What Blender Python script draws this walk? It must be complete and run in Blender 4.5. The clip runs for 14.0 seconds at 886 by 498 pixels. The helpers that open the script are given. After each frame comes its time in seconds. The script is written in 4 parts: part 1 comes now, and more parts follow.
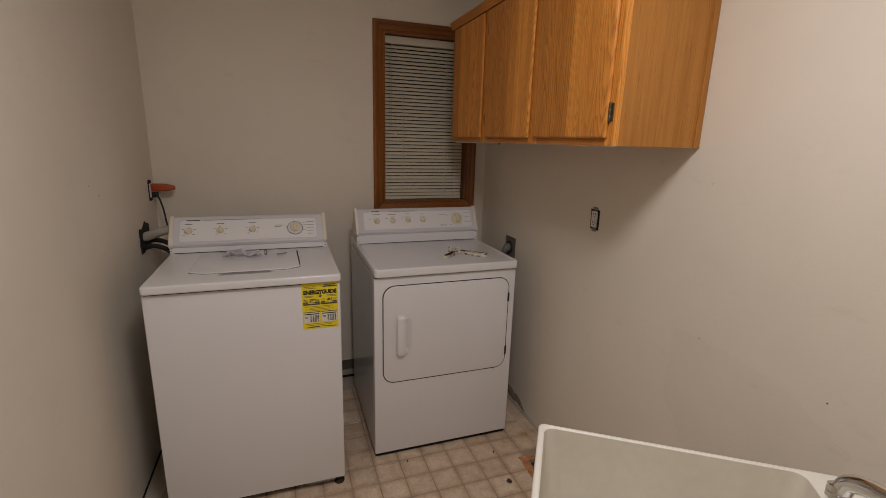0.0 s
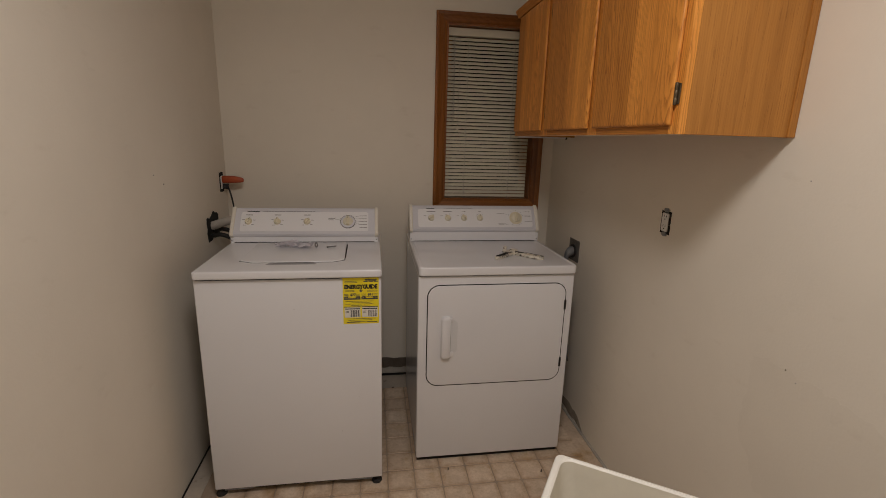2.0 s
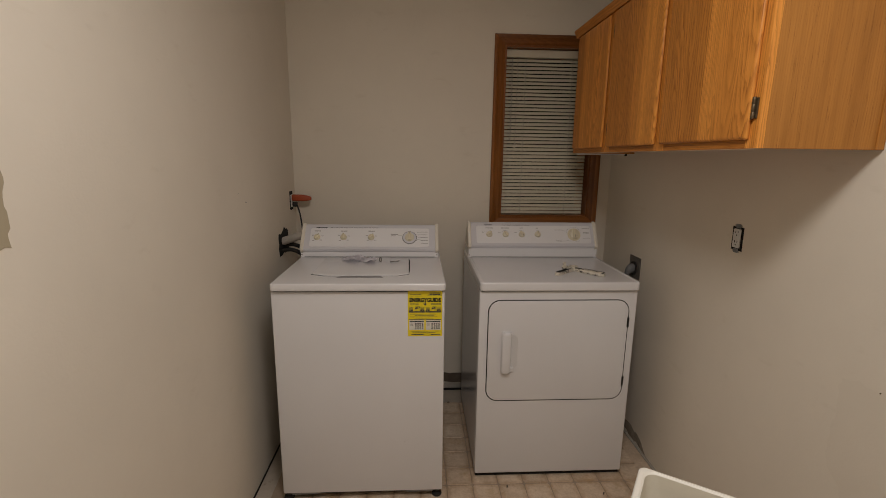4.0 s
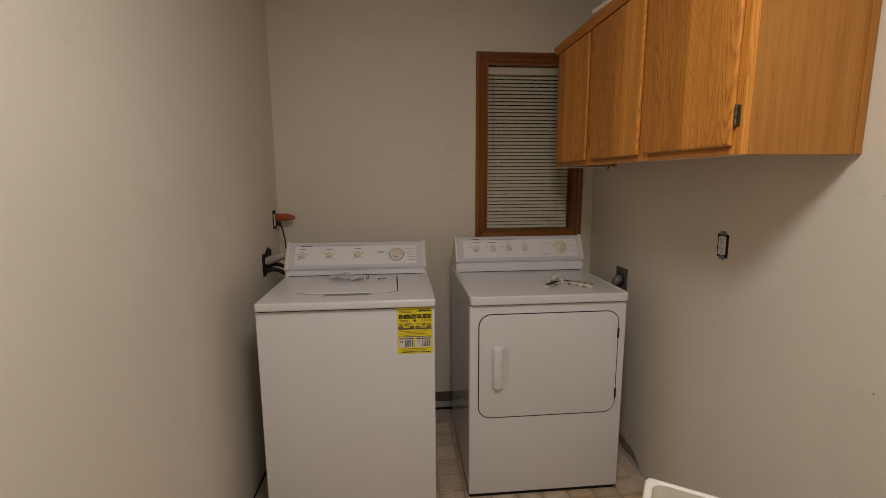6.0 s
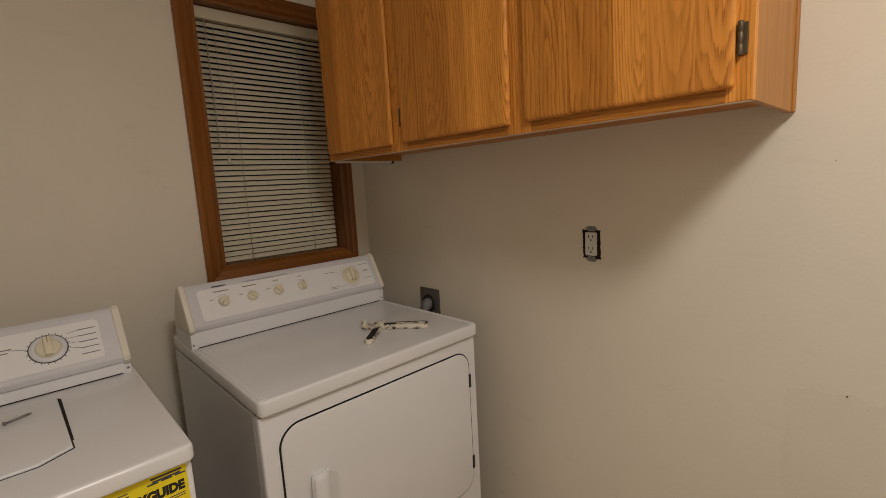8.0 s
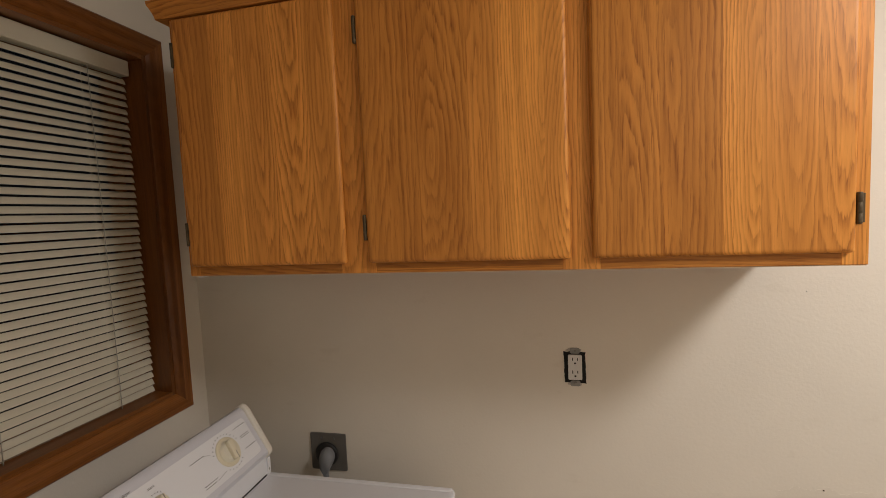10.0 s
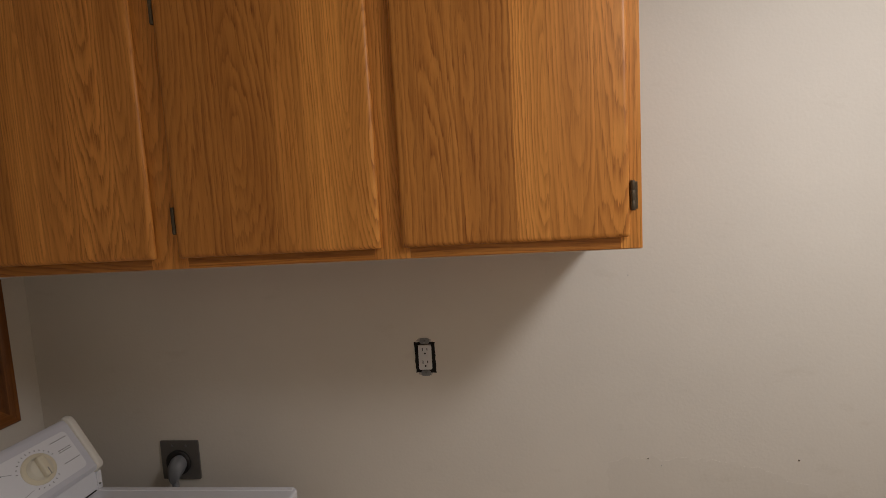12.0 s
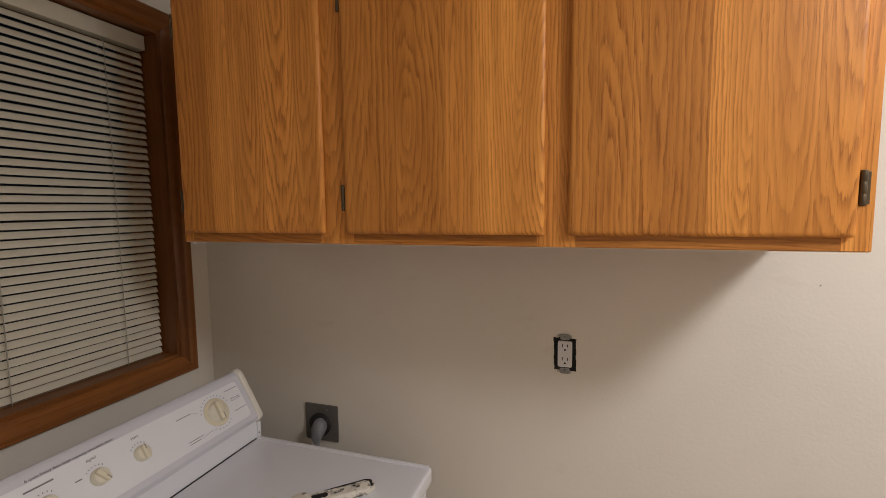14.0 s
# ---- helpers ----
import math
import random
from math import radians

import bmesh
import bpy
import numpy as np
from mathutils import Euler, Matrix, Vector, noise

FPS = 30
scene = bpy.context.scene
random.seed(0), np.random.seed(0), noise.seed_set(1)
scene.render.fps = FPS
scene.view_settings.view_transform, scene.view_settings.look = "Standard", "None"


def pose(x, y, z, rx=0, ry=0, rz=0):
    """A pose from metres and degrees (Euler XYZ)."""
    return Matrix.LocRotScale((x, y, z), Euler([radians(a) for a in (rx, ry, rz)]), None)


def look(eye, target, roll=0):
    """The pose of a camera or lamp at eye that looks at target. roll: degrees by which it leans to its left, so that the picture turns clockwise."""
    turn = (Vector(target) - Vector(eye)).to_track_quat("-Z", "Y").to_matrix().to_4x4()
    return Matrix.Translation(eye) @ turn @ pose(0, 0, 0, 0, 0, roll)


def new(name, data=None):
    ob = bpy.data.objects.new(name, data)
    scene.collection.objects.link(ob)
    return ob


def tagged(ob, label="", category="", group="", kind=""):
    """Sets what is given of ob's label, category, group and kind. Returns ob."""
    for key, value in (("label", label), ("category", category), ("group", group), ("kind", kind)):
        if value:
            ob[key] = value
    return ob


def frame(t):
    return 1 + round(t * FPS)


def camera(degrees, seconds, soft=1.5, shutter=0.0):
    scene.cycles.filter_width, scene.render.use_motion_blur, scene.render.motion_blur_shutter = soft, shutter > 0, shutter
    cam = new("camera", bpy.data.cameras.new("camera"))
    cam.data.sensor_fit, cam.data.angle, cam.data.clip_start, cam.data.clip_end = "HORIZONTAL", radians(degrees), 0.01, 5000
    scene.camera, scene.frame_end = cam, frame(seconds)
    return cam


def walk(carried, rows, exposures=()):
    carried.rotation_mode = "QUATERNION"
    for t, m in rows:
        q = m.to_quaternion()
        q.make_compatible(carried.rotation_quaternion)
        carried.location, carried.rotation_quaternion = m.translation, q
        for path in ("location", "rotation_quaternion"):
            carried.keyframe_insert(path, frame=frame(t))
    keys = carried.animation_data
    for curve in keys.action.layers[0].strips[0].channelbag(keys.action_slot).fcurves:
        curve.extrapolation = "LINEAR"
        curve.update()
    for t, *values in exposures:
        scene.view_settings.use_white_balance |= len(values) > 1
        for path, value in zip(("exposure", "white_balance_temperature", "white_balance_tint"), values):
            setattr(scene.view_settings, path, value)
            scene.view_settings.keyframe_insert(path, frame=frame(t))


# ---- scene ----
cam = camera(88.9, 14.0, soft=0.55)
EXPOSURES = [
    (0, 0.05, 6380, 15), (3, 0.05, 6550, 12), (5.5, 0.05, 6500, 11), (6.2, 0.05, 6600, 10), (7.0, 0.25, 6800, 8), (7.7, 0.3, 6800, 9), (9.8, 0.68, 6500, 11), (10.5, 0.52, 5850, 10), (11, -0.02, 5700, 11),
    (11.5, -0.08, 5800, 11), (12.2, 0.14, 6000, 13), (13, 0.65, 5980, 14), (14, 0.70, 5980, 12),
]
PATH = [
    (0, (0.154, 0.113, 1.485), (0.805, 1.946, 1.017), 1.6),
    (0.5, (0.143, 0.195, 1.478), (0.649, 2.077, 1.03), 2.4),
    (1, (0.272, 0.157, 1.489), (0.726, 2.053, 1.042), 2.4),
    (1.5, (0.338, 0.16, 1.464), (0.729, 2.064, 0.997), 2.0),
    (2, (0.318, 0.172, 1.454), (0.618, 2.092, 0.983), 1.6),
    (2.5, (0.284, 0.156, 1.459), (0.495, 2.088, 0.986), 1.6),
    (3, (0.267, 0.142, 1.456), (0.423, 2.08, 0.988), 1.5),
    (3.2, (0.263, 0.134, 1.454), (0.396, 2.077, 0.996), 1.4),
    (5.3, (0.209, 0.145, 1.441), (0.309, 2.118, 1.13), 0.5),
    (5.5, (0.229, 0.159, 1.435), (0.36, 2.13, 1.128), 0.5),
    (6, (0.218, 0.152, 1.43), (0.402, 2.119, 1.117), -0.3),
    (6.5, (0.118, 0.286, 1.404), (0.413, 2.237, 1.078), -1.0),
    (7, (0.192, 0.47, 1.416), (0.839, 2.337, 1.107), -2.0),
    (7.5, (0.23, 0.657, 1.395), (1.258, 2.343, 1.074), -2.7),
    (7.7, (0.18, 0.795, 1.371), (1.346, 2.39, 1.061), -3.0),
    (9.8, (0.185, 1.737, 1.577), (2.113, 2.251, 1.428), -2.6),
    (10, (0.172, 1.722, 1.596), (2.117, 2.159, 1.443), -2.6),
    (10.5, (0.191, 1.568, 1.599), (2.173, 1.804, 1.468), -3.0),
    (11, (0.204, 1.373, 1.574), (2.196, 1.426, 1.4), -3.5),
    (11.5, (0.21, 1.353, 1.564), (2.2, 1.439, 1.382), -3.8),
    (12, (0.214, 1.483, 1.572), (2.198, 1.666, 1.392), -3.2),
    (12.5, (0.22, 1.603, 1.556), (2.188, 1.922, 1.394), -2.0),
    (13, (0.201, 1.691, 1.566), (2.143, 2.138, 1.401), -0.7),
    (13.5, (0.201, 1.691, 1.556), (2.127, 2.203, 1.388), -0.3),
    (14, (0.219, 1.596, 1.556), (2.111, 2.216, 1.37), -0.7),
]
walk(cam, [(t, look(eye, target, roll)) for t, eye, target, roll in PATH],
     EXPOSURES)

# ---- light ----
world = bpy.data.worlds.new("night")
scene.world = world
world.use_nodes = True
world.node_tree.nodes["Background"].inputs[0].default_value = (0.02, 0.025, 0.04, 1)
world.node_tree.nodes["Background"].inputs[1].default_value = 0.03
# one ceiling fixture in the middle of the room: a shallow glass dome, most of its light downwards, some sideways
dome = bpy.data.lights.new("ceiling_fixture", "AREA")
dome.shape, dome.size, dome.energy, dome.color = "DISK", 0.40, 12.0, (1.0, 0.945, 0.90)
lamp = new("ceiling_fixture", dome)
lamp.location = (0.41, 0.48, 2.35)
glow = bpy.data.lights.new("ceiling_fixture_dome", "POINT")
glow.energy, glow.color, glow.shadow_soft_size = 4.2, (1.0, 0.945, 0.90), 0.16
lamp_side = new("ceiling_fixture_dome", glow)
lamp_side.location = (0.41, 0.48, 2.25)

# ---- materials ----


def nodes_of(name):
    m = bpy.data.materials.new(name)
    m.use_nodes = True
    t = m.node_tree
    return m, t, t.nodes["Principled BSDF"]


def link(t, a, b):
    t.links.new(a, b)


def coords(t, scale=(1, 1, 1), kind="Object"):
    c = t.nodes.new("ShaderNodeTexCoord")
    mp = t.nodes.new("ShaderNodeMapping")
    mp.inputs["Scale"].default_value = scale
    link(t, c.outputs[kind], mp.inputs["Vector"])
    return mp.outputs["Vector"]


def noise_tex(t, vec, scale, detail=4.0, rough=0.55):
    n = t.nodes.new("ShaderNodeTexNoise")
    n.inputs["Scale"].default_value, n.inputs["Detail"].default_value, n.inputs["Roughness"].default_value = scale, detail, rough
    link(t, vec, n.inputs["Vector"])
    return n.outputs["Fac"]


def ramp(t, fac, stops):
    r = t.nodes.new("ShaderNodeValToRGB")
    e = r.color_ramp.elements
    while len(e) < len(stops):
        e.new(0.5)
    for k, (p, c) in zip(e, stops):
        k.position, k.color = p, (*c, 1) if len(c) == 3 else c
    link(t, fac, r.inputs["Fac"])
    return r.outputs["Color"]


def mixed(t, kind, fac, a, b):
    n = t.nodes.new("ShaderNodeMix")
    n.data_type, n.blend_type = "RGBA", kind
    for k, v in ((0, fac), (6, a), (7, b)):
        if isinstance(v, (int, float)):
            n.inputs[k].default_value = v
        elif isinstance(v, tuple):
            n.inputs[k].default_value = (*v, 1)
        else:
            link(t, v, n.inputs[k])
    return n.outputs[2]


def bump(t, bsdf, height, strength, distance=0.002):
    b = t.nodes.new("ShaderNodeBump")
    b.inputs["Strength"].default_value, b.inputs["Distance"].default_value = strength, distance
    link(t, height, b.inputs["Height"])
    link(t, b.outputs["Normal"], bsdf.inputs["Normal"])


def shade(c, k):
    return tuple(min(1.0, v * k) for v in c)


def plain(name, c, rough=0.5, metal=0.0, vary=0.08, big=4.0, fine=60.0, relief=0.05, dirt=None, dirt_at=0.68, dirt_size=9.0, kind="Object"):
    """A painted or moulded surface: two scales of tone, fine relief, optional specks of dirt."""
    m, t, b = nodes_of(name)
    v = coords(t, kind=kind)
    big_n, fine_n = noise_tex(t, v, big), noise_tex(t, v, fine, 3)
    col = ramp(t, big_n, [(0.3, shade(c, 1 - vary)), (0.7, shade(c, 1 + vary * 0.5))])
    grain = ramp(t, fine_n, [(0.3, (1 - vary * 0.5,) * 3), (0.7, (1, 1, 1))])
    col = mixed(t, "MULTIPLY", 1.0, col, grain)
    if dirt:
        d = ramp(t, noise_tex(t, v, dirt_size, 8, 0.7), [(dirt_at, (0, 0, 0)), (dirt_at + 0.1, (1, 1, 1))])
        col = mixed(t, "MIX", d, col, dirt)
    link(t, col, b.inputs["Base Color"])
    b.inputs["Roughness"].default_value, b.inputs["Metallic"].default_value = rough, metal
    if relief:
        bump(t, b, fine_n, relief)
    return m


def wall_paint(name, c):
    """Rolled satin paint over orange-peel drywall."""
    m, t, b = nodes_of(name)
    v = coords(t)
    cloud = noise_tex(t, v, 1.6, 5, 0.6)
    col = ramp(t, cloud, [(0.25, shade(c, 0.93)), (0.75, shade(c, 1.03))])
    rub = ramp(t, noise_tex(t, coords(t, (1, 1, 2.5)), 7.0, 7, 0.65), [(0.62, (1, 1, 1)), (0.85, (0.9, 0.885, 0.86))])
    link(t, mixed(t, "MULTIPLY", 1.0, col, rub), b.inputs["Base Color"])
    b.inputs["Roughness"].default_value = 0.6
    b.inputs["Specular IOR Level"].default_value = 0.22
    peel = noise_tex(t, v, 130.0, 3, 0.5)
    bump(t, b, peel, 0.27, 0.0015)
    return m


def math_node(t, op, a, b=None, c=None):
    n = t.nodes.new("ShaderNodeMath")
    n.operation = op
    for k, v in enumerate((a, b, c)):
        if v is None:
            continue
        if isinstance(v, (int, float)):
            n.inputs[k].default_value = v
        else:
            link(t, v, n.inputs[k])
    return n.outputs[0]


def oak(name, axis, c_dark, c_light, rough=0.46, board=0.076, ring=0.95, coat=0.08):
    """Varnished oak, glued up from boards: the rings of a log cut lengthwise, which give arches and straight grain."""
    m, t, b = nodes_of(name)
    tc = t.nodes.new("ShaderNodeTexCoord")
    oi = t.nodes.new("ShaderNodeObjectInfo")
    off = t.nodes.new("ShaderNodeVectorMath")
    off.operation = "MULTIPLY_ADD"
    link(t, oi.outputs["Random"], off.inputs[0])
    off.inputs[1].default_value = (7.3, 5.1, 9.7)
    link(t, tc.outputs["Object"], off.inputs[2])
    sep = t.nodes.new("ShaderNodeSeparateXYZ")
    link(t, off.outputs[0], sep.inputs[0])
    o1, o2 = [k for k in (0, 1, 2) if k != axis]
    across = math_node(t, "ADD", sep.outputs[o1], sep.outputs[o2])
    own = t.nodes.new("ShaderNodeSeparateXYZ")
    link(t, tc.outputs["Object"], own.inputs[0])
    along = own.outputs[axis]
    # the boards differ in width a little
    wav = math_node(t, "MULTIPLY", math_node(t, "SINE", math_node(t, "MULTIPLY", across, 31.0)), 0.16)
    idx = math_node(t, "FLOOR", math_node(t, "ADD", math_node(t, "DIVIDE", across, board), wav))
    wn = t.nodes.new("ShaderNodeTexWhiteNoise")
    wn.noise_dimensions = "1D"
    link(t, idx, wn.inputs["W"])
    rgb = t.nodes.new("ShaderNodeSeparateColor")
    link(t, wn.outputs["Color"], rgb.inputs["Color"])
    r0, r1, r2 = rgb.outputs[0], rgb.outputs[1], rgb.outputs[2]
    u = math_node(t, "SUBTRACT", across, math_node(t, "MULTIPLY", math_node(t, "ADD", idx, 0.5), board))
    # every board samples another stretch of the tree
    shift = t.nodes.new("ShaderNodeVectorMath")
    shift.operation = "MULTIPLY_ADD"
    link(t, wn.outputs["Color"], shift.inputs[0])
    shift.inputs[1].default_value = (3.0, 3.0, 3.0)
    link(t, off.outputs[0], shift.inputs[2])

    def stretched(k):
        mp = t.nodes.new("ShaderNodeMapping")
        sc = [1.0, 1.0, 1.0]
        sc[axis] = k
        mp.inputs["Scale"].default_value = sc
        link(t, shift.outputs[0], mp.inputs["Vector"])
        return mp.outputs["Vector"]

    bend = math_node(t, "SUBTRACT", noise_tex(t, stretched(0.22), 9.0, 2, 0.5), 0.5)
    jitter = math_node(t, "SUBTRACT", noise_tex(t, stretched(0.12), 70.0, 3, 0.6), 0.5)
    side = math_node(t, "ADD", u, math_node(t, "MULTIPLY", math_node(t, "SUBTRACT", r0, 0.5), 0.075))
    slope = math_node(t, "MULTIPLY", math_node(t, "SUBTRACT", r1, 0.5), 0.46)
    local = math_node(t, "ADD", math_node(t, "SUBTRACT", along, 0.50), math_node(t, "MULTIPLY", r2, 0.45))
    depth = math_node(t, "ADD", math_node(t, "MULTIPLY", local, slope), 0.010)
    depth = math_node(t, "MULTIPLY_ADD", bend, 0.055, depth)
    radius = math_node(t, "SQRT", math_node(t, "ADD", math_node(t, "MULTIPLY", side, side), math_node(t, "MULTIPLY", depth, depth)))
    turns = math_node(t, "ADD", math_node(t, "MULTIPLY", radius, math_node(t, "MULTIPLY_ADD", r0, 110.0, 80.0)), math_node(t, "MULTIPLY", jitter, 1.7))
    fr = math_node(t, "FRACT", turns)
    rings = ramp(t, fr, [(0.0, (0.40, 0.28, 0.16)), (0.20, (0.62, 0.50, 0.37)), (0.45, (0.92, 0.88, 0.82)), (0.70, (1.06, 1.06, 1.04)), (0.90, (0.96, 0.93, 0.88)), (1.0, (0.44, 0.31, 0.18))])
    fine = stretched(0.03)
    pores = noise_tex(t, fine, 420.0, 4, 0.7)
    streak = noise_tex(t, fine, 60.0, 4, 0.6)
    base = ramp(t, streak, [(0.25, c_dark), (0.75, c_light)])
    tone = ramp(t, wn.outputs["Value"], [(0.0, (0.76, 0.72, 0.64)), (0.5, (0.98, 0.96, 0.93)), (1.0, (1.14, 1.16, 1.15))])
    base = mixed(t, "MULTIPLY", 1.0, base, tone)
    mottle = noise_tex(t, stretched(0.085), 22.0, 5, 0.6)
    base = mixed(t, "MULTIPLY", 1.0, base, ramp(t, mottle, [(0.28, (0.82, 0.77, 0.68)), (0.5, (1, 1, 1)), (0.75, (1.12, 1.12, 1.10))]))
    fade = t.nodes.new("ShaderNodeMapRange")
    link(t, noise_tex(t, stretched(0.085), 11.0, 3, 0.5), fade.inputs["Value"])
    fade.inputs["From Min"].default_value, fade.inputs["From Max"].default_value = 0.34, 0.66
    fade.inputs["To Min"].default_value, fade.inputs["To Max"].default_value = ring * 0.45, ring
    # the dark early wood breaks up into dashes
    dash = t.nodes.new("ShaderNodeMapRange")
    link(t, noise_tex(t, stretched(0.05), 240.0, 3, 0.65), dash.inputs["Value"])
    dash.inputs["From Min"].default_value, dash.inputs["From Max"].default_value = 0.36, 0.60
    dash.inputs["To Min"].default_value, dash.inputs["To Max"].default_value = 1.0, 0.35
    base = mixed(t, "MULTIPLY", math_node(t, "MULTIPLY", fade.outputs["Result"], dash.outputs["Result"]), base, rings)
    base = mixed(t, "MULTIPLY", 0.75, base, ramp(t, pores, [(0.28, (0.40, 0.28, 0.18)), (0.42, (1, 1, 1))]))
    link(t, base, b.inputs["Base Color"])
    b.inputs["Roughness"].default_value = rough
    b.inputs["Specular IOR Level"].default_value = 0.32
    b.inputs["Coat Weight"].default_value = coat
    b.inputs["Coat Roughness"].default_value = 0.36
    bump(t, b, pores, 0.10, 0.001)
    return m


WALL = (0.80, 0.739, 0.636)
wall_mat = wall_paint("greige_wall_paint", WALL)
old_paint = wall_paint("older_tan_paint", (0.43, 0.37, 0.26))
touch_up = wall_paint("touch_up_paint", (0.779, 0.718, 0.615))
ceiling_mat = plain("ceiling_white", (0.86, 0.855, 0.84), 0.8, vary=0.05, fine=90, relief=0.3)
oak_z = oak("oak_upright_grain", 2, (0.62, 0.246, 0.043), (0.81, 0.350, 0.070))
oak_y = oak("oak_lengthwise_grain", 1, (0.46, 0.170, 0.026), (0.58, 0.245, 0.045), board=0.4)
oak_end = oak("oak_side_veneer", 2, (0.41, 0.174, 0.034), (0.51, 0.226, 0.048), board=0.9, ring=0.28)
trim_x = oak("dark_trim_crosswise", 0, (0.17, 0.058, 0.012), (0.30, 0.112, 0.024), 0.34, 0.4, 0.5)
trim_z = oak("dark_trim_upright", 2, (0.17, 0.058, 0.012), (0.30, 0.112, 0.024), 0.34, 0.4, 0.5)
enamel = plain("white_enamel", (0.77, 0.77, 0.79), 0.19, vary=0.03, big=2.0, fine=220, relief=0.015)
# the same enamel in a darker colour, for cabinet sides seen in shade
enamel_side_shaded = plain("white_enamel_side_shaded", (0.64, 0.64, 0.66), 0.16, vary=0.04, big=3.0, fine=160, relief=0.03)
panel_white = plain("console_panel_white", (0.82, 0.82, 0.835), 0.3, vary=0.02, fine=200, relief=0.0)
console_grey = plain("console_grey_plastic", (0.66, 0.66, 0.70), 0.32, vary=0.03, fine=200, relief=0.02)
cream = plain("yellowed_cream_plastic", (0.74, 0.69, 0.55), 0.4, vary=0.06, fine=120, relief=0.02)
handle_grey = plain("handle_shade_grey", (0.69, 0.69, 0.70), 0.4, vary=0.04)
recess_grey = plain("recess_grey", (0.27, 0.265, 0.27), 0.5, vary=0.05)
knob_cream = plain("knob_cream_plastic", (0.74, 0.675, 0.50), 0.38, vary=0.05, fine=120, relief=0.0)
cap_cream = plain("end_cap_plastic", (0.76, 0.72, 0.63), 0.4, vary=0.06, fine=120, relief=0.02)
rubber = plain("black_rubber", (0.018, 0.017, 0.016), 0.6, vary=0.2, fine=80)
dark_gap = plain("dark_gap", (0.012, 0.011, 0.010), 0.9, relief=0)
ink = plain("dark_ink", (0.07, 0.07, 0.075), 0.6, relief=0)
label_ink = plain("black_label_ink", (0.014, 0.013, 0.010), 0.6, relief=0)
ink_soft = plain("grey_ink", (0.22, 0.21, 0.21), 0.6, relief=0)
yellow = plain("yellow_label", (0.86, 0.70, 0.02), 0.45, vary=0.04, fine=90, relief=0.0)
label_white = plain("label_white", (0.74, 0.72, 0.66), 0.5, vary=0.03, relief=0.0)
blind_mat = plain("cream_blind_slat", (0.68, 0.63, 0.495), 0.34, vary=0.06, big=6, fine=40, relief=0.02)
blind_cord = plain("blind_cord", (0.42, 0.39, 0.32), 0.8)
raw_edge_mat = plain("raw_oak_edge", (0.62, 0.47, 0.33), 0.7, vary=0.12, fine=90)
brass = plain("antique_brass", (0.135, 0.098, 0.056), 0.5, 0.6, vary=0.3, fine=90)
steel = plain("galvanised_steel", (0.30, 0.30, 0.29), 0.42, 0.9, vary=0.25, fine=60)
chrome = plain("chrome", (0.72, 0.72, 0.72), 0.08, 1.0, vary=0.03, relief=0.0)
grey_plate = plain("grey_steel_plate", (0.19, 0.175, 0.155), 0.42, 0.3, vary=0.12, fine=50)
grey_plug = plain("grey_cord_plug", (0.20, 0.205, 0.21), 0.5, vary=0.08)
white_device = plain("white_receptacle", (0.74, 0.73, 0.71), 0.35, vary=0.03, relief=0)
orange = plain("orange_plastic", (0.42, 0.075, 0.02), 0.45, vary=0.1)
hose_white = plain("corrugated_hose", (0.52, 0.48, 0.43), 0.5, vary=0.12)
tub_out = plain("white_tub_plastic", (0.72, 0.70, 0.63), 0.45, vary=0.04, relief=0.03)
tub_in = plain("stained_tub_basin", (0.63, 0.59, 0.495), 0.7, vary=0.10, big=3, fine=50, relief=0.03, dirt=(0.50, 0.46, 0.37))
raw_wood = plain("raw_torn_wood", (0.60, 0.27, 0.12), 0.8, vary=0.4, big=24, fine=120, relief=0.5)
duct_steel = plain("dull_duct_steel", (0.24, 0.25, 0.26), 0.45, 0.6, vary=0.35, big=14, fine=50, dirt=(0.05, 0.045, 0.04), dirt_at=0.52, dirt_size=22.0)
gypsum = plain("torn_drywall_paper", (0.39, 0.335, 0.265), 0.9, vary=0.35, big=12, fine=80, relief=0.5, dirt=(0.10, 0.075, 0.055), dirt_at=0.55, dirt_size=16.0)
gypsum_dark = plain("dark_glue_band", (0.16, 0.125, 0.095), 0.9, vary=0.3, big=12, fine=80, relief=0.4)
chalk = plain("chalky_strip", (0.50, 0.46, 0.40), 0.85, vary=0.2, big=9, fine=70, relief=0.3, dirt=(0.2, 0.16, 0.12))
bare_vinyl = plain("worn_vinyl", (0.48, 0.42, 0.35), 0.5, vary=0.16, big=6, fine=60, relief=0.1, dirt=(0.22, 0.175, 0.13), dirt_at=0.6)
joint_mat = plain("vinyl_joint", (0.40, 0.31, 0.23), 0.55, vary=0.18, big=7, fine=80, relief=0.1)
glass_mat, _, glass_node = nodes_of("window_glass")
glass_node.inputs["Base Color"].default_value = (0.9, 0.95, 0.95, 1)
glass_node.inputs["Transmission Weight"].default_value = 1.0
glass_node.inputs["Roughness"].default_value = 0.02


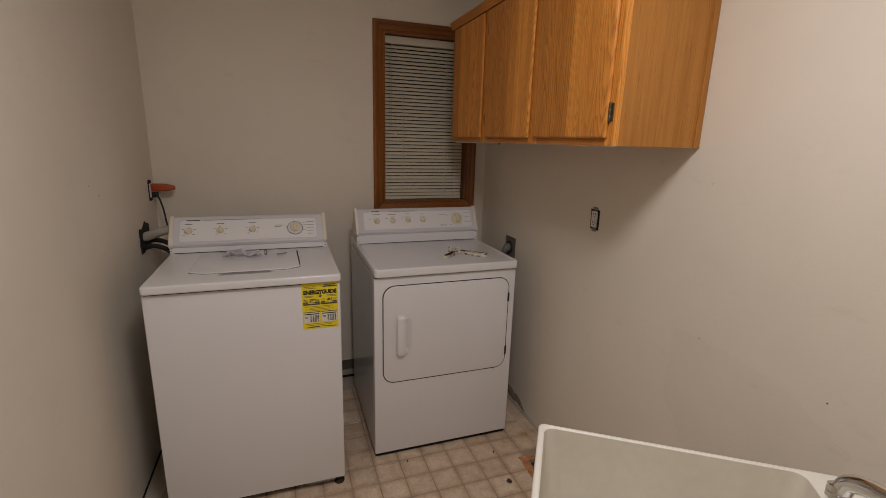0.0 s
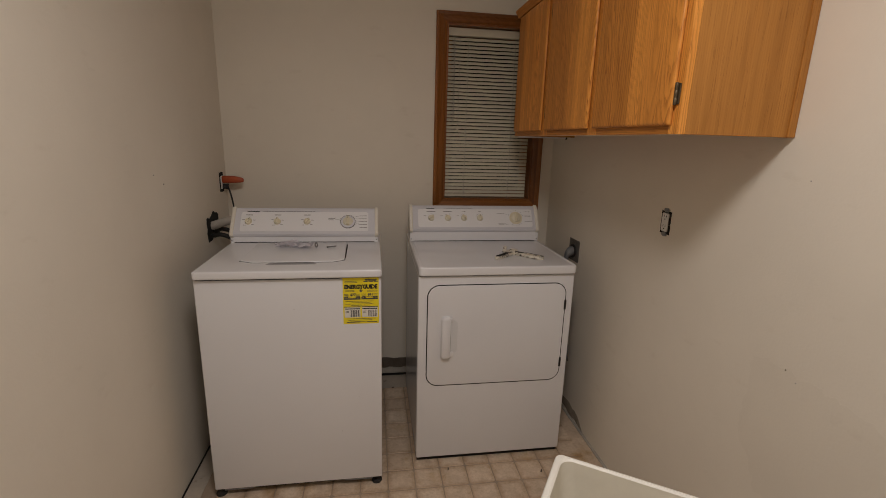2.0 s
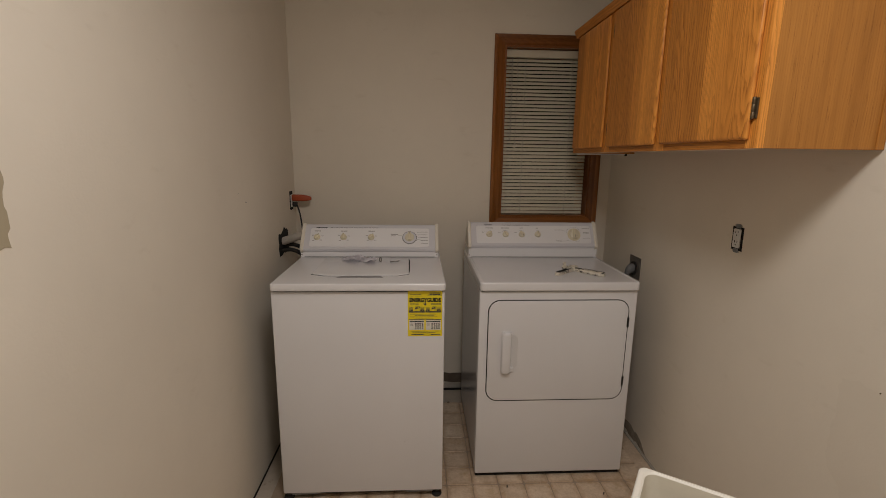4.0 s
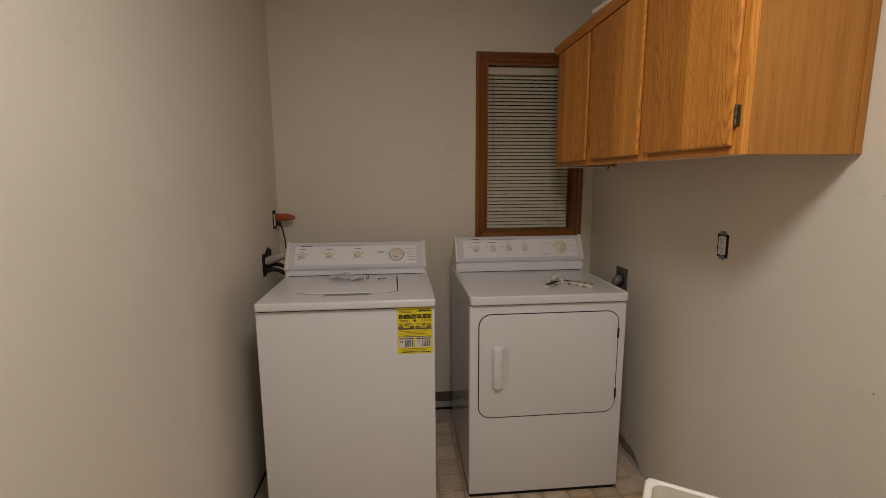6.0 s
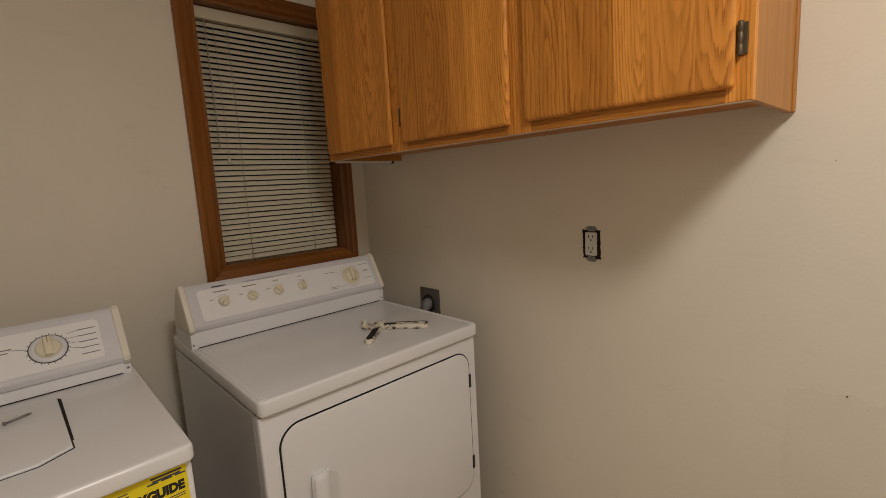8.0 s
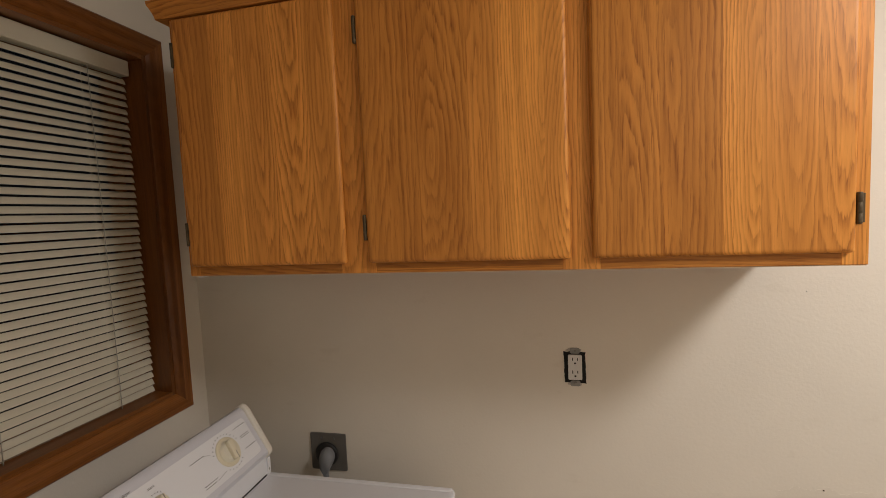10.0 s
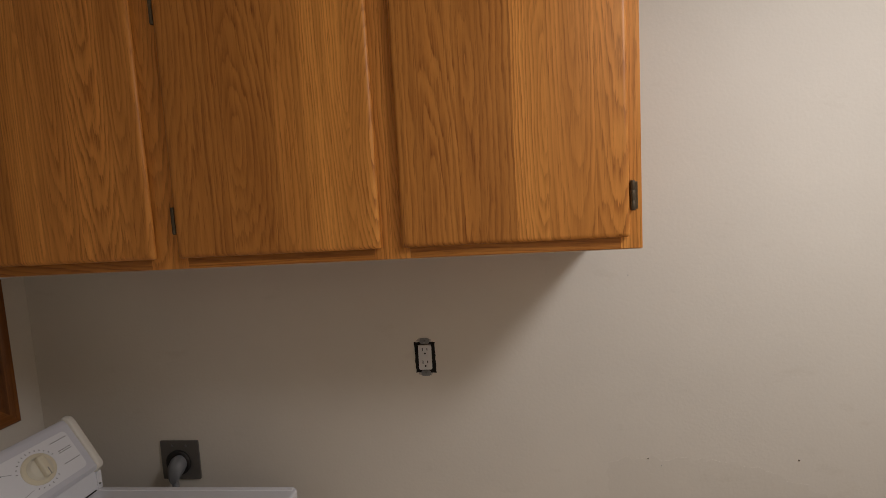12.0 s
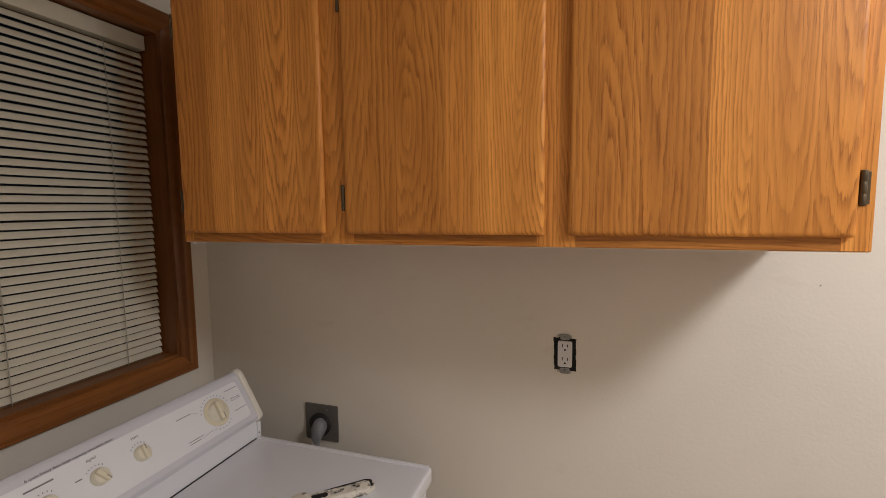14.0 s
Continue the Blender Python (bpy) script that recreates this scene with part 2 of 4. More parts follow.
def tile_material(name, edges):
    """Mottled vinyl pressed into squares; grime gathers along the pressed joints."""
    m, t, b = nodes_of(name)
    geo = t.nodes.new("ShaderNodeNewGeometry")
    v = geo.outputs["Position"]
    oi = t.nodes.new("ShaderNodeObjectInfo")
    tone = ramp(t, oi.outputs["Random"], [(0.0, (0.68, 0.545, 0.42)), (0.35, (0.80, 0.66, 0.525)), (0.7, (0.73, 0.59, 0.46)), (1.0, (0.84, 0.70, 0.56))])
    broad = noise_tex(t, v, 17.0, 6, 0.68)
    cloud = ramp(t, broad, [(0.3, (0.74, 0.70, 0.64)), (0.66, (1, 1, 1))])
    grime = ramp(t, noise_tex(t, v, 90.0, 6, 0.7), [(0.35, (0.86, 0.84, 0.8)), (0.55, (1, 1, 1))])
    col = mixed(t, "MULTIPLY", 1.0, mixed(t, "MULTIPLY", 1.0, tone, cloud), grime)
    stain = ramp(t, noise_tex(t, v, 5.0, 4, 0.6), [(0.56, (1, 1, 1)), (0.70, (0.80, 0.70, 0.52))])
    col = mixed(t, "MULTIPLY", 1.0, col, stain)
    if edges:
        sep = t.nodes.new("ShaderNodeSeparateXYZ")
        link(t, t.nodes.new("ShaderNodeTexCoord").outputs["Object"], sep.inputs[0])
        sides = []
        for k in (0, 1):
            n = t.nodes.new("ShaderNodeMath")
            n.operation = "ABSOLUTE"
            link(t, sep.outputs[k], n.inputs[0])
            sides.append(n.outputs[0])
        far = t.nodes.new("ShaderNodeMath")
        far.operation = "MAXIMUM"
        link(t, sides[0], far.inputs[0])
        link(t, sides[1], far.inputs[1])
        wob = t.nodes.new("ShaderNodeMath")
        wob.operation = "MULTIPLY_ADD"
        link(t, noise_tex(t, v, 30.0, 4, 0.6), wob.inputs[0])
        wob.inputs[1].default_value = 0.034
        link(t, far.outputs[0], wob.inputs[2])
        rim = ramp(t, wob.outputs[0], [(0.050, (1, 1, 1)), (0.082, (0.70, 0.60, 0.49))])
        col = mixed(t, "MULTIPLY", 1.0, col, rim)
    link(t, col, b.inputs["Base Color"])
    b.inputs["Roughness"].default_value = 0.42
    bump(t, b, noise_tex(t, v, 160.0, 3), 0.12, 0.001)
    return m


tile_mat = tile_material("beige_vinyl_tile", True)
field_mat = tile_material("beige_vinyl_field", False)

# ---- builders ----


def finish(bm, smooth=True):
    bmesh.ops.recalc_face_normals(bm, faces=bm.faces)
    for f in bm.faces:
        f.smooth = smooth
    return bm


def block(x0, x1, y0, y1, z0, z1, r=0.0, seg=2):
    bm = bmesh.new()
    bmesh.ops.create_cube(bm, size=1)
    for v in bm.verts:
        v.co = ((x0 + x1) / 2 + v.co.x * (x1 - x0), (y0 + y1) / 2 + v.co.y * (y1 - y0), (z0 + z1) / 2 + v.co.z * (z1 - z0))
    if r:
        bmesh.ops.bevel(bm, geom=bm.edges[:], offset=r, segments=seg, profile=0.5, affect="EDGES")
    return finish(bm, False)


def slab(outline, depth, axis="z", at=0.0, r=0.0, seg=2):
    """A flat outline (pairs) pushed along an axis from at to at + depth; r rounds the rims."""
    put = {"z": lambda a, b, c: (a, b, c), "y": lambda a, b, c: (a, c, b), "x": lambda a, b, c: (c, a, b)}[axis]
    bm = bmesh.new()
    low = [bm.verts.new(put(a, b, at)) for a, b in outline]
    high = [bm.verts.new(put(a, b, at + depth)) for a, b in outline]
    n = len(outline)
    caps = [bm.faces.new(low), bm.faces.new(high)]
    for i in range(n):
        bm.faces.new((low[i], low[(i + 1) % n], high[(i + 1) % n], high[i]))
    bmesh.ops.recalc_face_normals(bm, faces=bm.faces)
    if r:
        rim = list({e for f in caps for e in f.edges})
        bmesh.ops.bevel(bm, geom=rim, offset=r, segments=seg, profile=0.5, affect="EDGES")
    return finish(bm, False)


def rounded(x0, x1, y0, y1, r, n=6):
    pts = []
    for cx, cy, a0 in ((x1 - r, y1 - r, 0), (x0 + r, y1 - r, 90), (x0 + r, y0 + r, 180), (x1 - r, y0 + r, 270)):
        for i in range(n + 1):
            a = radians(a0 + 90 * i / n)
            pts.append((cx + r * math.cos(a), cy + r * math.sin(a)))
    return pts


def lathe(profile, n=24, axis="z", at=(0, 0, 0)):
    """Radius and height pairs turned about an axis."""
    bm = bmesh.new()
    rows = []
    for r, h in profile:
        ring = []
        for i in range(n):
            a = 2 * math.pi * i / n
            p = {"z": (r * math.cos(a), r * math.sin(a), h), "y": (r * math.cos(a), h, r * math.sin(a)), "x": (h, r * math.cos(a), r * math.sin(a))}[axis]
            ring.append(bm.verts.new([c + d for c, d in zip(p, at)]))
        rows.append(ring)
    for a, b in zip(rows, rows[1:]):
        for i in range(n):
            bm.faces.new((a[i], a[(i + 1) % n], b[(i + 1) % n], b[i]))
    bm.faces.new(rows[0])
    bm.faces.new(rows[-1])
    return finish(bm)


def curve_points(ctrl, steps=10):
    """A smooth line through the control points."""
    pts = [Vector(p) for p in ctrl]
    ext = [2 * pts[0] - pts[1], *pts, 2 * pts[-1] - pts[-2]]
    out = []
    for i in range(1, len(ext) - 2):
        a, b, c, d = ext[i - 1:i + 3]
        for k in range(steps):
            u = k / steps
            out.append(0.5 * ((2 * b) + (c - a) * u + (2 * a - 5 * b + 4 * c - d) * u * u + (3 * b - a - 3 * c + d) * u ** 3))
    return out + [pts[-1]]


def tube(ctrl, r, n=12, steps=10, ribs=0.0, count=0):
    """A round tube along a smooth line; ribs makes it corrugated."""
    line = curve_points(ctrl, steps)
    bm, rows, side = bmesh.new(), [], None
    for i, p in enumerate(line):
        d = (line[min(i + 1, len(line) - 1)] - line[max(i - 1, 0)]).normalized()
        side = d.orthogonal().normalized() if side is None else (side - d * side.dot(d)).normalized()
        up = d.cross(side)
        rr = r + (ribs * (1 if i % 2 else -1) if ribs else 0)
        rows.append([bm.verts.new(p + rr * (math.cos(2 * math.pi * k / n) * side + math.sin(2 * math.pi * k / n) * up)) for k in range(n)])
    for a, b in zip(rows, rows[1:]):
        for i in range(n):
            bm.faces.new((a[i], a[(i + 1) % n], b[(i + 1) % n], b[i]))
    bm.faces.new(rows[0])
    bm.faces.new(rows[-1])
    return finish(bm)


def stack(rings, cap_first=True, cap_last=True):
    """Skins a pile of closed rings of equal count."""
    bm = bmesh.new()
    rows = [[bm.verts.new(p) for p in ring] for ring in rings]
    n = len(rows[0])
    for a, b in zip(rows, rows[1:]):
        for i in range(n):
            bm.faces.new((a[i], a[(i + 1) % n], b[(i + 1) % n], b[i]))
    if cap_first:
        bm.faces.new(rows[0])
    if cap_last:
        bm.faces.new(rows[-1])
    return finish(bm, False)


def join(*bms):
    out = bmesh.new()
    for bm in bms:
        me = bpy.data.meshes.new("tmp")
        bm.to_mesh(me)
        bm.free()
        out.from_mesh(me)
        bpy.data.meshes.remove(me)
    return out


def shifted(bm, m):
    bmesh.ops.transform(bm, matrix=m, verts=bm.verts)
    return bm


def thing(name, label, category, at=(0, 0, 0), rz=0, group="", kind=""):
    ob = new(name)
    ob.matrix_basis = pose(*at, 0, 0, rz)
    ob.empty_display_size = 0.1
    return tagged(ob, label, category, group, kind)


def mesh_of(name, bm, material):
    me = bpy.data.meshes.new(name)
    bm.to_mesh(me)
    bm.free()
    me.materials.append(material)
    return me


def part(name, bm, material, parent=None, label="", smooth=None):
    me = mesh_of(name, bm, material)
    if smooth:
        me.polygons.foreach_set("use_smooth", [True] * len(me.polygons))
        me.set_sharp_from_angle(angle=radians(35))
    ob = new(name, me)
    if parent is not None:
        ob.parent = parent
    if label:
        tagged(ob, label)
    return ob


def solid(name, bm, material, label, category, group="", kind="", smooth=None):
    return tagged(part(name, bm, material, None, "", smooth), label, category, group, kind)


def lettering(words, height, material, parent, m, name="lettering", bold=0.0):
    """Words in the built-in font as a thin mesh, standing at the pose m of the parent."""
    cu = bpy.data.curves.new("words", "FONT")
    cu.body, cu.size, cu.extrude, cu.align_x, cu.resolution_u, cu.offset = words, height, 0.00025, "CENTER", 3, bold
    tmp = new("words", cu)
    me = bpy.data.meshes.new_from_object(tmp.evaluated_get(bpy.context.evaluated_depsgraph_get()))
    bpy.data.objects.remove(tmp)
    bpy.data.curves.remove(cu)
    me.materials.clear()
    me.materials.append(material)
    ob = new(name, me)
    ob.parent = parent
    ob.matrix_basis = m
    return ob


def ragged(outline, jag, step, seed, axis, at, depth):
    """A thin flake with a torn rim."""
    rnd, pts = random.Random(seed), []
    for (a, b), (c, d) in zip(outline, outline[1:] + outline[:1]):
        n = max(1, int(math.hypot(c - a, d - b) / step))
        for i in range(n):
            u = i / n
            pts.append((a + (c - a) * u + rnd.uniform(-jag, jag), b + (d - b) * u + rnd.uniform(-jag, jag)))
    return slab(pts, depth, axis, at)


# ---- the room ----
XL, XR, YB, YF, ZC = -0.472, 1.367, 2.78, -1.05, 2.44
TH = 0.12
WX0, WX1, WZ0, WZ1 = 0.715, 1.243, 1.112, 2.064


def structure(name, bm, material, label, category):
    return solid(name, bm, material, label, category, kind="structure")


structure("wall_left", block(XL - TH, XL, YF, YB, 0, ZC), wall_mat, "greige painted drywall wall beside the washer", "wall")
structure("wall_right", block(XR, XR + TH, YF, YB, 0, ZC), wall_mat, "greige painted drywall wall under the oak cabinets", "wall")
structure("wall_back", join(
    block(XL - TH, WX0, YB, YB + TH, 0, ZC), block(WX1, XR + TH, YB, YB + TH, 0, ZC),
    block(WX0, WX1, YB, YB + TH, 0, WZ0), block(WX0, WX1, YB, YB + TH, WZ1, ZC)), wall_mat, "greige painted wall with a narrow window", "wall")
structure("wall_behind", block(XL - TH, XR + TH, YF - TH, YF, 0, ZC), wall_mat, "plain greige painted wall closing the room", "wall")
structure("ceiling", block(XL - TH, XR + TH, YF - TH, YB + TH, ZC, ZC + 0.1), ceiling_mat, "white textured laundry room ceiling", "ceiling")
floor = structure("floor", join(
    block(XL - TH, 1.196, YF - TH, YB + TH, -0.12, -0.0012), block(1.292, XR + TH, YF - TH, YB + TH, -0.12, -0.0012),
    block(1.196, 1.292, YF - TH, 1.440, -0.12, -0.0012), block(1.196, 1.292, 1.733, YB + TH, -0.12, -0.0012)), joint_mat, "beige square-patterned vinyl floor, worn and stained", "floor")

# edges of the floor where the baseboard was pulled off
structure("floor_edge_right", block(XR - 0.074, XR - 0.012, 0.9, YB - 0.002, -0.02, 0.0006), field_mat, "worn plain vinyl strip along the wall", "floor")
structure("floor_edge_back", block(XL + 0.02, XR - 0.086, YB - 0.16, YB - 0.012, -0.02, 0.0006), bare_vinyl, "worn plain vinyl strip behind the machines", "floor")
structure("floor_edge_left", block(XL + 0.009, XL + 0.075, 0.6, YB - 0.162, -0.02, 0.0006), bare_vinyl, "worn plain vinyl strip beside the washer", "floor")
structure("floor_gap", block(XL + 0.0005, XL + 0.009, 0.4, YB - 0.01, -0.02, 0.001), dark_gap, "dark open gap between floor and wall", "gap")
structure("base_strip_right", block(XR - 0.012, XR - 0.0005, 0.9, YB - 0.012, -0.02, 0.008), chalk, "chalky strip left by a removed baseboard", "trim")
structure("base_strip_back", block(XL + 0.01, XR - 0.013, YB - 0.006, YB - 0.0005, 0.014, 0.049), chalk, "chalky strip left by a removed baseboard", "trim")
structure("floor_gap_back", block(XL + 0.01, XR - 0.013, YB - 0.0115, YB - 0.0065, -0.02, 0.0135), dark_gap, "dark open gap between floor and wall", "gap")
structure("torn_drywall", ragged([(XL + 0.02, 0.05), (XR - 0.02, 0.05), (XR - 0.02, 0.115), (XL + 0.02, 0.115)], 0.005, 0.03, 3, "y", YB - 0.0015, 0.0013), gypsum_dark, "bare torn drywall where the baseboard was", "wall damage")
structure("torn_drywall", ragged([(2.08, 0.012), (2.74, 0.012), (2.74, 0.065), (2.3, 0.065), (2.18, 0.06), (2.12, 0.035)], 0.010, 0.03, 4, "x", XR - 0.0005, 0.0004), gypsum, "torn drywall paper low on the wall", "wall damage")
structure("old_paint_patch", ragged([(0.30, 1.287), (0.947, 1.287), (0.958, 1.70), (0.962, 2.2), (0.30, 2.2)], 0.004, 0.012, 5, "x", XL, 0.0012), old_paint, "older tan paint left bare with brushed edges", "paint patch")
structure("touch_up_patch", ragged([(0.62, 0.52), (1.10, 0.52), (1.192, 0.66), (1.19, 0.894), (1.09, 0.902), (0.86, 0.886), (0.66, 0.80)], 0.008, 0.016, 6, "x", XR - 0.0003, 0.0002), touch_up, "faint touch-up patch on the painted wall", "paint patch")

# window: casing, jamb, sash, glass
window = thing("window_1", "narrow window in dark-stained wooden casing", "window", (0.979, YB, 0), kind="structure")
CX0, CX1, CZ0, CZ1 = 0.655 - 0.979, 1.296 - 0.979, 1.058, 2.120
IX0, IX1 = WX0 - 0.979, WX1 - 0.979


def casing_bar(horizontal, out0, out1, end0, end1, inner0, inner1, sign, material):
    """A mitred casing board with a stepped, rounded face. out: outer edge; end0..end1 its length outside, inner0..inner1 inside."""
    w = abs(out1 - out0)
    prof = [(0.0, 0.0), (0.0, 0.013), (0.004, 0.017), (0.016, 0.017), (0.020, 0.0145), (w * 0.72, 0.0145), (w * 0.86, 0.011), (w - 0.003, 0.009), (w, 0.006), (w, 0.0)]
    rings = []
    for end, inn in ((end0, inner0), (end1, inner1)):
        ring = []
        for a, h in prof:
            u = a / w
            along, over = end + (inn - end) * u, out0 + sign * a
            ring.append((along, -h, over) if horizontal else (over, -h, along))
        rings.append(ring)
    return stack(rings)


part("casing", casing_bar(True, CZ1, WZ1, CX0, CX1, IX0, IX1, -1, None), trim_x, window, smooth=True)
part("casing", casing_bar(True, CZ0, WZ0, CX0, CX1, IX0, IX1, 1, None), trim_x, window, smooth=True)
part("casing", casing_bar(False, CX0, IX0, CZ0, CZ1, WZ0, WZ1, 1, None), trim_z, window, smooth=True)
part("casing", casing_bar(False, CX1, IX1, CZ0, CZ1, WZ0, WZ1, -1, None), trim_z, window, smooth=True)
part("jamb", block(IX0 - 0.001, IX0 + 0.010, -0.004, 0.118, WZ0, WZ1), trim_z, window)
part("jamb", block(IX1 - 0.010, IX1 + 0.001, -0.004, 0.118, WZ0, WZ1), trim_z, window)
part("jamb", block(IX0 + 0.010, IX1 - 0.010, -0.004, 0.118, WZ1 - 0.010, WZ1 + 0.001), trim_x, window)
part("sill", block(IX0 + 0.010, IX1 - 0.010, -0.004, 0.118, WZ0 - 0.001, WZ0 + 0.010), trim_x, window)
part("sash", join(
    block(IX0 + 0.010, IX0 + 0.045, 0.085, 0.112, WZ0 + 0.01, WZ1 - 0.01, 0.003), block(IX1 - 0.045, IX1 - 0.010, 0.085, 0.112, WZ0 + 0.01, WZ1 - 0.01, 0.003),
    block(IX0 + 0.045, IX1 - 0.045, 0.085, 0.112, WZ0 + 0.01, WZ0 + 0.05, 0.003), block(IX0 + 0.045, IX1 - 0.045, 0.085, 0.112, WZ1 - 0.05, WZ1 - 0.01, 0.003)), trim_z, window)
pane = part("pane", block(IX0 + 0.04, IX1 - 0.04, 0.096, 0.101, WZ0 + 0.045, WZ1 - 0.045), glass_mat, window)
pane.visible_shadow = False

# venetian blind inside the window opening
blind = thing("venetian_blind", "cream aluminium mini blind, slats tilted half closed", "blind", (0.979, YB + 0.052, 0))
BX0, BX1 = IX0 + 0.014, IX1 - 0.014
part("headrail", block(BX0, BX1, -0.016, 0.016, WZ1 - 0.054, WZ1 - 0.013, 0.002), blind_mat, blind)
SLATS, PITCH = 44, 0.0205
slat_top = WZ1 - 0.068


def slat_mesh():
    rows = []
    for i in range(7):
        u = -0.0086 + 0.0172 * i / 6
        h = 0.0011 * (1 - (u / 0.0086) ** 2)
        a = radians(64)
        y, z = u * math.cos(a) - h * math.sin(a), u * math.sin(a) + h * math.cos(a)
        rows.append((y, z))
    prof = rows + [(y, z - 0.0004) for y, z in reversed(rows)]
    return stack([[(BX0 + 0.003, y, z) for y, z in prof], [(BX1 - 0.003, y, z) for y, z in prof]])


slat_data = mesh_of("slat", slat_mesh(), blind_mat)
slat_data.polygons.foreach_set("use_smooth", [True] * len(slat_data.polygons))
slat_data.set_sharp_from_angle(angle=radians(35))
rnd = random.Random(11)
for i in range(SLATS):
    ob = new("slat", slat_data)
    ob.parent = blind
    ob.matrix_basis = pose(0, rnd.uniform(-0.0008, 0.0008), slat_top - PITCH * i + rnd.uniform(-0.0004, 0.0004), rnd.uniform(-1.2, 1.2), rnd.uniform(-0.05, 0.05), 0)
low = slat_top - PITCH * SLATS
part("bottom_rail", block(BX0 + 0.002, BX1 - 0.002, -0.010, 0.010, low - 0.002, low + 0.011, 0.002), blind_mat, blind)
for x in (BX0 + 0.115, BX1 - 0.115):
    for y in (-0.0115, 0.0115):
        part("ladder_cord", tube([(x, y, WZ1 - 0.05), (x + 0.001, y, (WZ1 + low) / 2), (x, y, low + 0.006)], 0.0012, 6, 6), blind_cord, blind)
part("tilt_wand", tube([(BX0 + 0.035, -0.020, WZ1 - 0.055), (BX0 + 0.037, -0.022, 1.80), (BX0 + 0.038, -0.021, 1.55)], 0.0025, 8, 6), blind_cord, blind)
cord = part("pull_cord", tube([(BX0 + 0.065, -0.019, WZ1 - 0.055), (BX0 + 0.066, -0.021, 1.85), (BX0 + 0.066, -0.020, 1.527)], 0.0010, 6, 6), blind_cord, blind)
part("tassel", lathe([(0.0015, 0.03), (0.004, 0.022), (0.0065, 0.004), (0.005, 0.0)], 12, "z", (BX0 + 0.066, -0.020, 1.500)), blind_mat, cord)

# ---- wall cabinet ----
CF, CN, CE, CB, CT = 1.044, 1.202, 2.508, 1.482, 2.058
cabinet = thing("wall_cabinet", "honey oak wall cabinet with three slab doors and no handles", "cabinet", (XR, CN, CB))


def local_cab(bm):
    return shifted(bm, pose(-XR, -CN, -CB))


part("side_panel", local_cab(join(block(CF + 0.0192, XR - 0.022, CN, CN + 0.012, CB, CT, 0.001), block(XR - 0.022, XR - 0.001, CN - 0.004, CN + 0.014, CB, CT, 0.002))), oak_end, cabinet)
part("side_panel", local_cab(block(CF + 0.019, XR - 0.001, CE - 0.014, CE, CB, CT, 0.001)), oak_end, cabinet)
part("bottom_panel", local_cab(block(CF + 0.019, XR - 0.001, CN + 0.0145, CE - 0.0145, CB + 0.022, CB + 0.034)), oak_y, cabinet)
part("cleat", local_cab(block(CF + 0.020, XR - 0.050, CE - 0.013, CE - 0.001, CB - 0.007, CB - 0.0004, 0.001)), panel_white, cabinet, "pale unfinished cleat")
part("cleat_tip", local_cab(block(XR - 0.0495, XR - 0.040, CE - 0.013, CE - 0.001, CB - 0.011, CB - 0.0004, 0.001)), dark_gap, cabinet, "dark end of the cleat")
part("top_panel", local_cab(block(CF + 0.019, XR - 0.001, CN + 0.0145, CE - 0.0145, CT - 0.014, CT - 0.002)), oak_y, cabinet)
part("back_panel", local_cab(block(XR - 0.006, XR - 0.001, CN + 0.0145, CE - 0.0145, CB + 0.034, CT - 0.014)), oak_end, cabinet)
DOORS = ((1.226, 1.635), (1.674, 2.073), (2.121, 2.497))
DZ0, DZ1 = 1.503, 2.041
stiles = ((CN, 1.240), (1.621, 1.688), (2.060, 2.136), (2.482, CE))
for a, b in stiles:
    part("face_stile", local_cab(block(CF, CF + 0.019, a, b, CB, CT, 0.0008)), oak_z, cabinet)
for a, b in zip(stiles, stiles[1:]):
    part("face_rail", local_cab(block(CF, CF + 0.019, a[1], b[0], CB, CB + 0.040, 0.0008)), oak_y, cabinet)
    part("face_rail", local_cab(block(CF, CF + 0.019, a[1], b[0], CT - 0.035, CT, 0.0008)), oak_y, cabinet)
part("raw_edge", local_cab(block(CF + 0.001, CF + 0.018, CN + 0.002, CE - 0.002, CB - 0.0016, CB - 0.0002)), raw_edge_mat, cabinet, "pale raw underside edge")
crown = [(0.004, -0.014), (-0.012, -0.014), (-0.013, -0.008), (-0.015, -0.002), (-0.019, 0.008), (-0.022, 0.013), (-0.023, 0.022), (0.004, 0.022)]
rings = [[(CF + a, CN - 0.001, CT + b) for a, b in crown], [(CF + a, CE + 0.012 - a, CT + b) for a, b in crown], [(XR - 0.002, CE + 0.012 - a, CT + b) for a, b in crown]]
part("crown_moulding", local_cab(stack(rings)), oak_y, cabinet, smooth=True)


def lipped_door(y0, y1, z0, z1):
    """A solid slab door that laps over the face frame, its front edges rounded over."""
    rings = [(0.0030, 0.0015), (0.0040, 0.0), (0.0058, 0.0)] + [(0.0058 + 0.0072 * math.sin(radians(a)), 0.0095 * (1 - math.cos(radians(a)))) for a in (20, 40, 60, 75, 90)]
    return stack([[(CF - h, y, z) for y, z in rounded(y0 + i, y1 - i, z0 + i, z1 - i, 0.0045, 2)] for h, i in rings])


def hinge(y, z, flip, leaf=0.013):
    """A small wrapped cabinet hinge: leaf on the stile, barrel by the door."""
    s = -1 if flip else 1
    return join(
        block(CF - 0.0035, CF - 0.0005, min(y, y - s * leaf), max(y, y - s * leaf), z - 0.024, z + 0.024, 0.001),
        lathe([(0.0038, -0.026), (0.0045, -0.024), (0.0045, -0.010), (0.0038, -0.009), (0.0045, -0.008), (0.0045, 0.008), (0.0038, 0.009), (0.0045, 0.010), (0.0045, 0.024), (0.0038, 0.026)], 10, "z", (CF - 0.006, y, z)))


